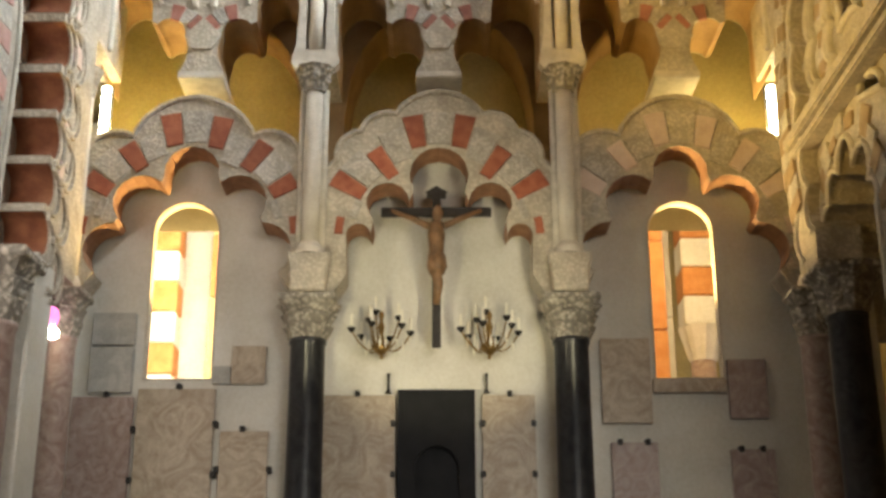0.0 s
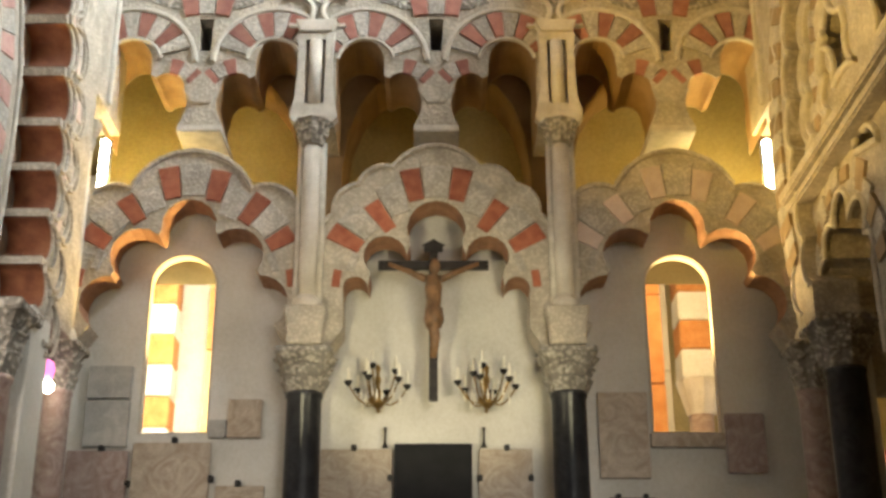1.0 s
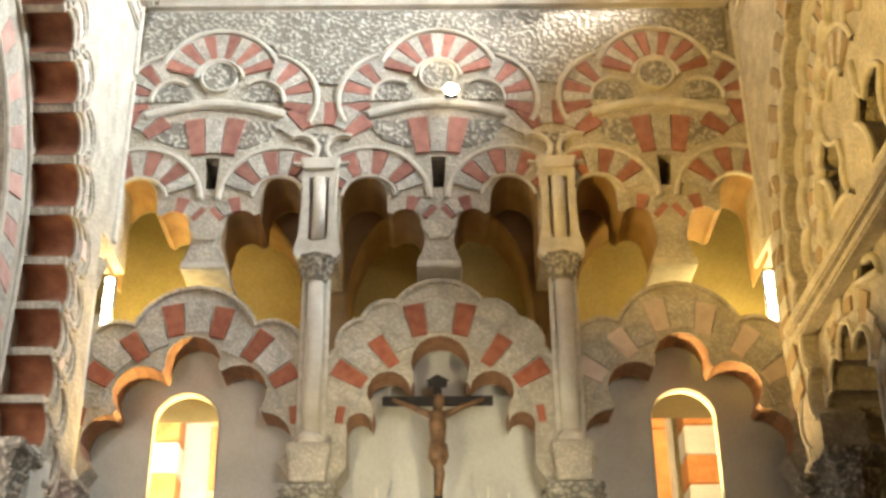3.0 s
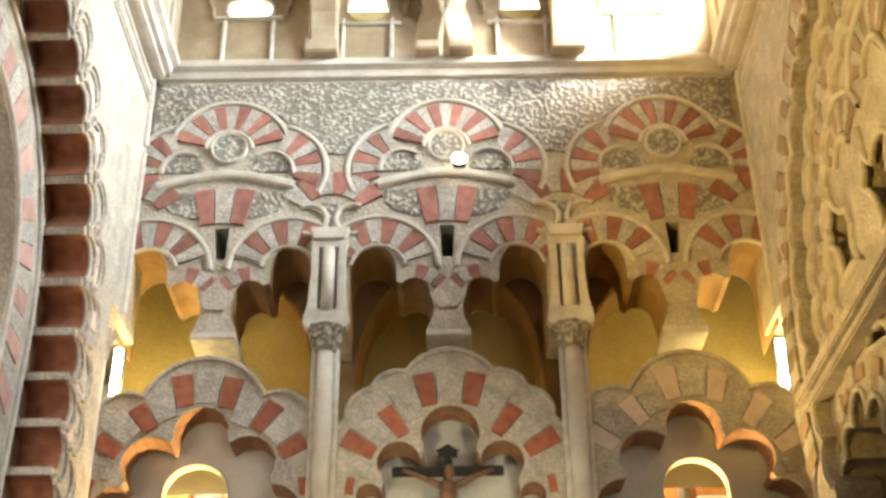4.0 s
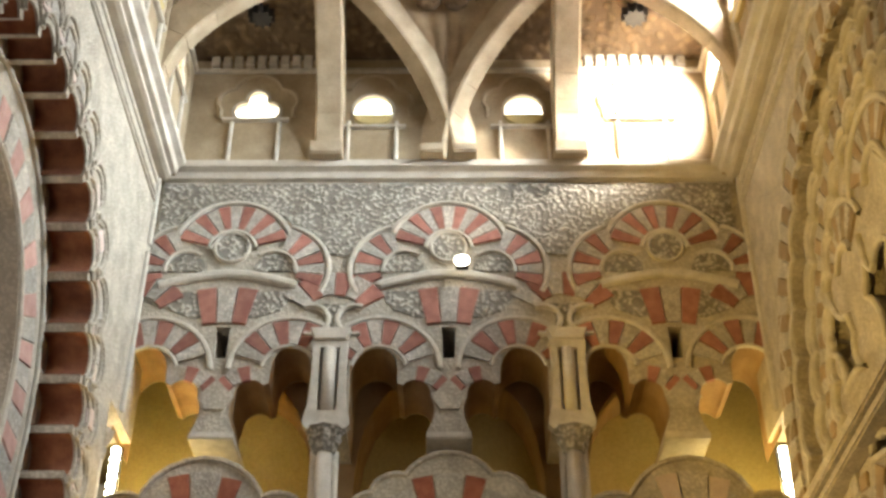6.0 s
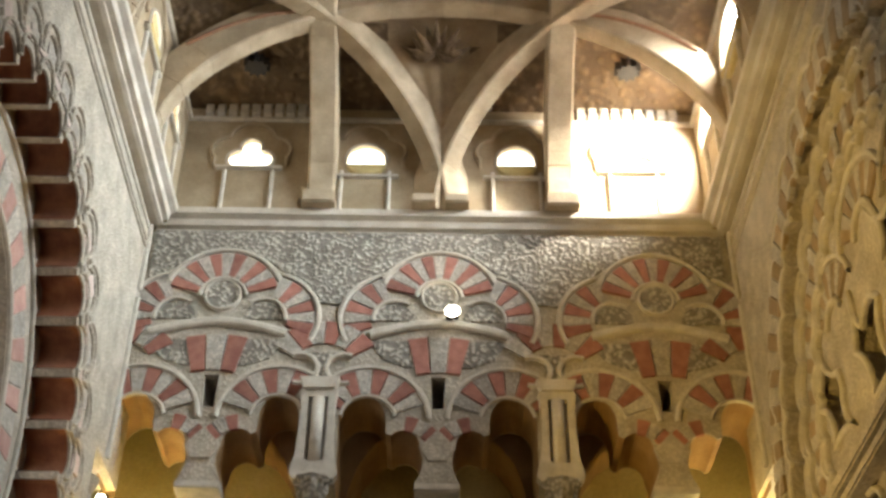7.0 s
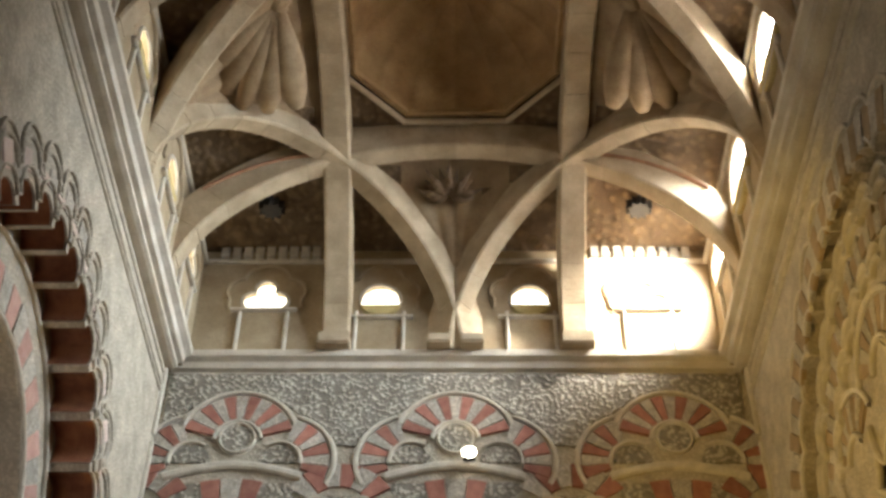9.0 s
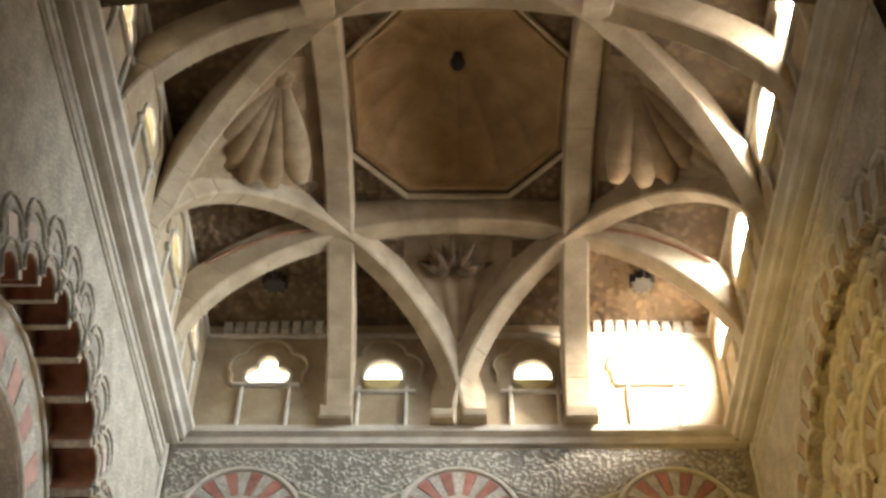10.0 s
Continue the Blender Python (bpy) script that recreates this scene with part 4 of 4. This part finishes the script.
# ---- columns ----


def column(x, y, r, top, cap, shaft, label, group="", capital=STONE):
    c = empty("column", label, "column", group, at=(x, y, 0))
    part("base", lathe([(r * 1.5, 0.0), (r * 1.5, 0.12), (r * 1.25, 0.2), (r * 1.3, 0.26), (r * 1.05, 0.32)], n=24), STONE, c)
    part("shaft", lathe([(r * 1.02, 0.32), (r * 1.04, top * 0.4), (r * 0.97, top - 0.06), (r * 1.06, top - 0.04), (r * 1.06, top)], n=28), shaft, c, smooth=True)
    part("capital", merge(lathe([(r * 1.05, top), (r * 1.15, top + cap * 0.1), (r * 1.35, top + cap * 0.3), (r * 1.2, top + cap * 0.34), (r * 1.5, top + cap * 0.58), (r * 1.3, top + cap * 0.62), (r * 1.75, top + cap * 0.84)], n=32, lobes=8, amp=0.07),
                          box((-r * 1.6, -r * 1.6, top + cap * 0.84), (r * 1.6, r * 1.6, top + cap), 0.015)), capital, c)
    return c


for s in (-1, 1):
    column(s * COL, 12.06, 0.175, 4.70, 0.42, DARK, "dark marble column with a carved leafy capital", "columns of the arcade", CARVED)
column(-3.62, 11.80, 0.135, 4.66, 0.46, PINK, "pink marble corner column with a carved capital", "corner columns", CARVED)
column(3.60, 11.82, 0.135, 4.66, 0.46, PINK, "pink marble corner column with a carved capital", "corner columns", CARVED)
column(-3.70, 10.16, 0.19, 4.35, 0.60, PINK, "pale marble column under the great side arch", "columns of the side arches", CARVED)
column(3.66, 10.95, 0.185, 4.62, 0.458, DARK, "dark marble column under the great side arch", "columns of the side arches", CARVED)
# upper colonnettes with their piers
for s in (-1, 1):
    x = s * COL
    c = empty("colonnette", "slender pale marble colonnette with a small capital", "colonnette", "upper colonnettes", at=(x, 11.93, 0))
    part("corbel", prism([(-0.17, 5.14), (0.17, 5.14), (0.19, 5.40), (0.21, 5.46), (0.21, 5.54), (-0.21, 5.54), (-0.21, 5.46), (-0.19, 5.40)], lambda u, v, d: Vector((u, 0.068 - d, v)), 0, 0.20, 0.02), STUCCO, c)
    part("base", lathe([(0.14, 5.54), (0.14, 5.60), (0.10, 5.66)], n=20), STONE, c)
    part("shaft", lathe([(0.088, 5.66), (0.092, 6.4), (0.085, 7.32)], n=20), STONE, c, smooth=True)
    for k in (-1, 1):
        part("side_shaft", lathe([(0.035, 5.56), (0.035, 7.36)], (k * 0.115, 0.04, 0), n=12), MOULD, c, smooth=True)
    part("capital", lathe([(0.105, 7.32), (0.12, 7.38), (0.16, 7.46), (0.15, 7.5), (0.20, 7.58)], n=24, lobes=8, amp=0.08), CARVED, c)
    front = lambda u, v, d: Vector((u, 0.065 - d, v))
    body = [(-0.21, 7.585), (0.21, 7.585), (0.25, 7.64), (0.24, 7.72), (0.205, 7.86), (0.185, 8.1), (0.18, 8.4), (0.20, 8.66), (-0.20, 8.66), (-0.18, 8.4), (-0.185, 8.1), (-0.205, 7.86), (-0.24, 7.72), (-0.25, 7.64)]
    part("pier", slab(body, [[(-0.105, 7.80), (0.105, 7.80), (0.105, 8.56), (-0.105, 8.56)]], front, 0.0, 0.13), MOULD, c)
    part("pier_back", box((-0.12, 0.01, 7.78), (0.12, 0.06, 8.58)), STUCCO, c)
    part("pier_shaft", lathe([(0.07, 7.805), (0.07, 8.555)], (0, -0.03, 0), n=14), STONE, c, smooth=True)
    part("impost_block", prism([(-0.17, 8.66), (0.17, 8.66), (0.22, 8.80), (-0.22, 8.80)], lambda u, v, d: Vector((u, -0.02 - d, v)), -0.085, 0.08, 0.01), STONE, c)
    part("panel", prism([(-0.14, 8.82), (0.14, 8.82), (0.09, 9.0), (0.16, 9.2), (-0.16, 9.2), (-0.09, 9.0)], lambda u, v, d: Vector((u, 0.07 - d, v)), 0, 0.03, 0.01), CARVED, c)

for s in (-1, 1):
    c = empty("corner_colonnette", "slender pale colonnette in the corner on the capital", "colonnette", "corner colonnettes", at=(s * 3.61, 11.80, 0))
    part("base", lathe([(0.12, 5.122), (0.12, 5.2), (0.09, 5.28)], n=16), STONE, c)
    part("shaft", lathe([(0.075, 5.28), (0.08, 6.2), (0.072, 7.2)], n=16), STONE, c, smooth=True)
    part("capital", lathe([(0.075, 7.2), (0.10, 7.3), (0.09, 7.34), (0.14, 7.46), (0.14, 7.52)], n=20, lobes=8, amp=0.07), STUCCO, c)

# ---- marble slabs on the plaster wall ----


def slab_thing(x0, x1, z0, z1, mat, label, clamps=()):
    s = empty("marble_slab", label, "slab", "slabs on the wall")
    part("stone", box((x0, BACK - 0.07, z0), (x1, BACK - 0.002, z1), 0.008), mat, s)
    for cx, cz in clamps:
        part("clamp", box((cx - 0.025, BACK - 0.10, cz - 0.03), (cx + 0.025, BACK - 0.003, cz + 0.03), 0.006), IRON, s, "black iron clamp")
    return s


slab_thing(-3.66, -3.05, 1.2, 4.23, PINK, "tall pinkish marble slab with iron clamps", ((-3.32, 4.25), (-3.03, 3.9), (-3.03, 3.4)))
slab_thing(-3.01, -2.24, 1.2, 4.31, TAN, "tall veined tan marble slab with iron clamps", ((-2.6, 4.33), (-2.22, 3.95), (-2.22, 3.45)))
slab_thing(-2.17, -1.69, 1.2, 3.88, TAN, "lower tan marble slab with iron clamps", ((-1.95, 3.9), (-1.67, 3.5), (-2.19, 3.5)))
slab_thing(-3.52, -3.08, 4.27, 4.74, GREY, "small grey stone panel with a plain face")
slab_thing(-3.52, -3.08, 4.76, 5.10, GREY, "small pale stone panel with a plain face")
slab_thing(-2.09, -1.75, 4.36, 4.75, TAN, "small square tan marble panel")
slab_thing(-2.28, -2.10, 4.36, 4.54, GREY, "small grey stone block beside the window")
slab_thing(-1.15, -0.44, 1.2, 4.24, TAN, "tall worn tan marble slab with iron clamps", ((-0.82, 4.25), (-0.46, 3.95), (-0.46, 3.45)))
slab_thing(0.42, 0.95, 1.2, 4.24, TAN, "tall worn tan marble slab with iron clamps", ((0.7, 4.25), (0.43, 3.95), (0.93, 3.95), (0.43, 3.45), (0.93, 3.45)))
slab_thing(1.62, 2.12, 3.95, 4.82, TAN, "veined tan marble panel beside the window")
slab_thing(2.14, 2.88, 4.26, 4.40, TAN, "narrow marble sill slab under the window")
slab_thing(2.89, 3.28, 4.0, 4.60, PINK, "square pinkish marble panel")
slab_thing(1.69, 2.15, 1.2, 3.76, PINK, "pinkish marble slab with iron clamps", ((1.78, 3.76), (2.05, 3.76)))
slab_thing(2.87, 3.30, 1.2, 3.69, PINK, "pinkish marble slab with iron clamps", ((2.97, 3.69), (3.18, 3.69)))
door = empty("black_niche", "black stone frame with a dark arched niche", "niche")
part("frame", slab([(-0.415, 1.0), (0.35, 1.0), (0.35, 4.28), (-0.415, 4.28)], [[(-0.25, 1.2), (0.19, 1.2), (0.19, 3.5)] + [(-0.03 + 0.22 * math.cos(a), 3.5 + 0.22 * math.sin(a)) for a in [math.pi * i / 12 for i in range(1, 12)]] + [(-0.25, 3.5)]], recess, 0.002, 0.12), BLACK, door)
part("inset", box((-0.3, BACK - 0.03, 1.1), (0.24, BACK - 0.004, 3.8)), BLACK, door)
for x in (-0.51, 0.47):
    c = empty("candlestick", "slim dark iron candlestick against the wall", "candlestick", "candlesticks", at=(x, BACK - 0.1, 4.25))
    part("stem", lathe([(0.035, 0), (0.02, 0.02), (0.012, 0.05), (0.012, 0.17), (0.02, 0.18), (0.014, 0.20)], n=12), IRON, c)

# ---- crucifix ----
cx, cy, cz = -0.03, BACK - 0.32, 0
cross = empty("crucifix", "dark wooden crucifix with a carved figure, hung before the wall", "crucifix", at=(cx, cy, 4.66))
part("upright", box((-0.045, -0.03, 0), (0.045, 0.03, 1.66), 0.008), WOOD, cross)
part("crossbeam", box((-0.565, -0.032, 1.38), (0.565, 0.032, 1.475), 0.008), WOOD, cross)
part("title_board", merge(box((-0.10, -0.05, 1.56), (0.10, -0.03, 1.64), 0.006), prism([(-0.12, 1.63), (0.12, 1.63), (0, 1.70)], lambda u, v, d: Vector((u, -0.03 - d, v)), 0, 0.03)), WOOD, cross)
part("figure", merge(tube([(0.0, -0.09, 0.42), (0.02, -0.12, 0.62), (-0.02, -0.13, 0.80), (0.0, -0.10, 0.98), (0.0, -0.09, 1.15), (0.0, -0.09, 1.28)], [0.035, 0.05, 0.065, 0.075, 0.09, 0.07], 12),
                     tube([(-0.08, -0.08, 1.25), (-0.25, -0.06, 1.34), (-0.46, -0.05, 1.43)], [0.04, 0.03, 0.022], 10), tube([(0.08, -0.08, 1.25), (0.25, -0.06, 1.34), (0.46, -0.05, 1.43)], [0.04, 0.03, 0.022], 10),
                     lathe([(0.02, 1.28), (0.05, 1.33), (0.058, 1.38), (0.04, 1.44), (0.01, 1.46)], (0.015, -0.12, 0), 14), lathe([(0.07, 0.72), (0.10, 0.80), (0.085, 0.93)], (0.0, -0.12, 0), 14, 5, 0.08)), SKIN, cross, smooth=True)
part("bracket", box((-0.02, 0.03, 1.0), (0.02, 0.315, 1.04)), IRON, cross)

# ---- wall chandeliers ----


def sconce(x):
    c = empty("wall_chandelier", "branched brass wall chandelier with candle cups and drops", "chandelier", "wall chandeliers", at=(x, BACK - 0.30, 4.80))
    part("wall_arm", tube([(0, 0.3, -0.16), (0, 0.15, -0.2), (0, 0, -0.14)], 0.018), BRASS, c)
    part("stem", lathe([(0.01, -0.22), (0.06, -0.18), (0.10, -0.12), (0.05, -0.08), (0.02, 0.0), (0.035, 0.08), (0.015, 0.14), (0.03, 0.2), (0.01, 0.24)], n=14), BRASS, c, smooth=True)
    for k in range(6):
        a = 2 * math.pi * k / 6 + 0.26
        for r, z, on in ((0.30, 0.02, True), (0.18, 0.17, k % 2 == 0)):
            if not on:
                continue
            dx, dy = math.cos(a), math.sin(a)
            pts = [(dx * r * f, dy * r * f, -0.10 + (z + 0.10) * f ** 1.5 - 0.10 * math.sin(math.pi * f)) for f in [i / 8 for i in range(9)]]
            arm = part("arm", tube(pts, 0.008, 6), BRASS, c)
            part("candle_cup", lathe([(0.008, -0.02), (0.03, 0.0), (0.042, 0.03), (0.03, 0.035)], (dx * r, dy * r, z), 10), IRON, arm)
            part("candle", lathe([(0.014, 0.035), (0.014, 0.16), (0.004, 0.175)], (dx * r, dy * r, z), 8), CANDLE, arm)
    for k in range(16):
        a = 2 * math.pi * k / 16
        part("drop", lathe([(0.003, -0.09), (0.016, -0.04), (0.003, 0.03)], ((0.13 if k % 2 else 0.22) * math.cos(a), (0.13 if k % 2 else 0.22) * math.sin(a), -0.09 + 0.02 * (k % 3)), 6), CANDLE, c)


sconce(-0.58)
sconce(0.50)

# ---- lamps that are seen ----
for s in (-1, 1):
    c = empty("strip_lamp", "vertical strip lamp glowing behind the corner of the arch", "lamp", "ledge lamps", at=(s * 3.54, 12.25, 6.95))
    part("backplate", box((-0.06, 0.03, 0), (0.06, 0.06, 0.62)), IRON, c)
    for k in range(6):
        part("bulb", lathe([(0.01, 0), (0.04, 0.02), (0.05, 0.05), (0.04, 0.08), (0.01, 0.095)], (0, -0.01, 0.02 + 0.098 * k), 12), BULB, c, smooth=True)
c = empty("floodlight_fitting", "small bright floodlight standing on the arch band", "lamp", at=(0.15, 11.85, 9.60))
part("housing", box((-0.07, -0.05, 0), (0.07, 0.06, 0.09), 0.01), IRON, c)
part("lens", tube([(0, -0.052, 0.05), (0, -0.062, 0.05), (0, -0.085, 0.055)], [0.05, 0.085, 0.06], 16), BULB, c)
# globes and bracket are added to carry a pink and violet glow
c = empty("coloured_glow", "small pink and violet glow on added globes beside the corner column", "lamp", at=(-3.62, 11.40, 4.66))
part("globe", lathe([(0.02, 0.0), (0.06, 0.03), (0.075, 0.10), (0.06, 0.17), (0.02, 0.20)], n=14), MAGENTA, c, smooth=True)
part("lower_globe", lathe([(0.02, -0.12), (0.055, -0.09), (0.06, -0.04), (0.02, -0.002)], (0.03, -0.02, 0), n=14), BULB, c, smooth=True)
part("bracket", tube([(0, 0, 0.2), (0, 0, 0.26), (-0.1, 0, 0.28), (-0.19, 0, 0.28)], 0.012), IRON, c)

# ---- hall beyond the windows ----


def far_pier(x, y, half, z0, red, pale, step, column=True, top=8.6):
    c = empty("far_pier", "striped pier of red and pale blocks beyond the window", "pier", "piers beyond the windows", at=(x, y, 0))
    for k in range(int((top - z0) / step)):
        part("block", box((-half, -half, z0 + k * step), (half, half, z0 + (k + 1) * step - 0.012), 0.015), red if k % 2 else pale, c)
    if not column:
        part("base", box((-half * 1.1, -half * 1.1, 0), (half * 1.1, half * 1.1, z0 - 0.002)), pale, c)
    if column:
        part("capital", lathe([(half * 0.7, z0 - 0.45), (half * 0.9, z0 - 0.25), (half * 1.2, z0)], n=20, lobes=8, amp=0.06), STONE, c)
        part("shaft", lathe([(half * 0.7, 0), (half * 0.65, z0 - 0.45)], n=20), PINK, c, smooth=True)
    return c


AMBER = material("amber_brick", (0.46, 0.18, 0.05), (0.58, 0.27, 0.09), 0.85, 7, 50, 0.3, vary=0.1)
far_pier(-3.66, 16.2, 0.20, 4.9, AMBER, PLASTER, 0.42, False)
far_pier(-3.02, 16.6, 0.10, 5.6, AMBER, OCHRE, 0.9, False)
far_pier(3.46, 16.2, 0.25, 5.95, AMBER, PLASTER, 0.40)
far_pier(2.78, 15.8, 0.14, 4.6, AMBER, AMBER, 1.2, False)
far_pier(3.06, 16.6, 0.10, 3.0, PLASTER, PLASTER, 1.6, False)
tagged(part("wall_lit_aisle", box((-5.5, 17.4, 0), (-1.0, 17.6, 9.5)), PLASTER), "bright plaster wall of the hall beyond", "wall", kind="structure")
lamp("aisle_light", "AREA", (-2.9, 14.3, 6.9), (-3.4, 17.0, 6.0), 170, (1.0, 0.84, 0.58), 1.0)
lamp("aisle_light", "AREA", (-2.6, 14.3, 4.0), (-3.3, 17.0, 5.4), 150, (1.0, 0.88, 0.66), 1.0)
lamp("aisle_light", "AREA", (2.8, 14.3, 6.9), (3.4, 16.8, 6.0), 48, (1.0, 0.72, 0.36), 1.0)
lamp("aisle_light", "AREA", (2.6, 14.3, 4.0), (3.3, 16.8, 5.6), 22, (1.0, 0.72, 0.36), 1.0)
far_pier(5.85, 16.2, 0.30, 2.0, RED, PLASTER, 0.30, False, top=5.0)
lamp("far_lamp", "POINT", (5.3, 15.2, 4.3), (0, 0, 0), 60, (1.0, 0.9, 0.8), 0.1)
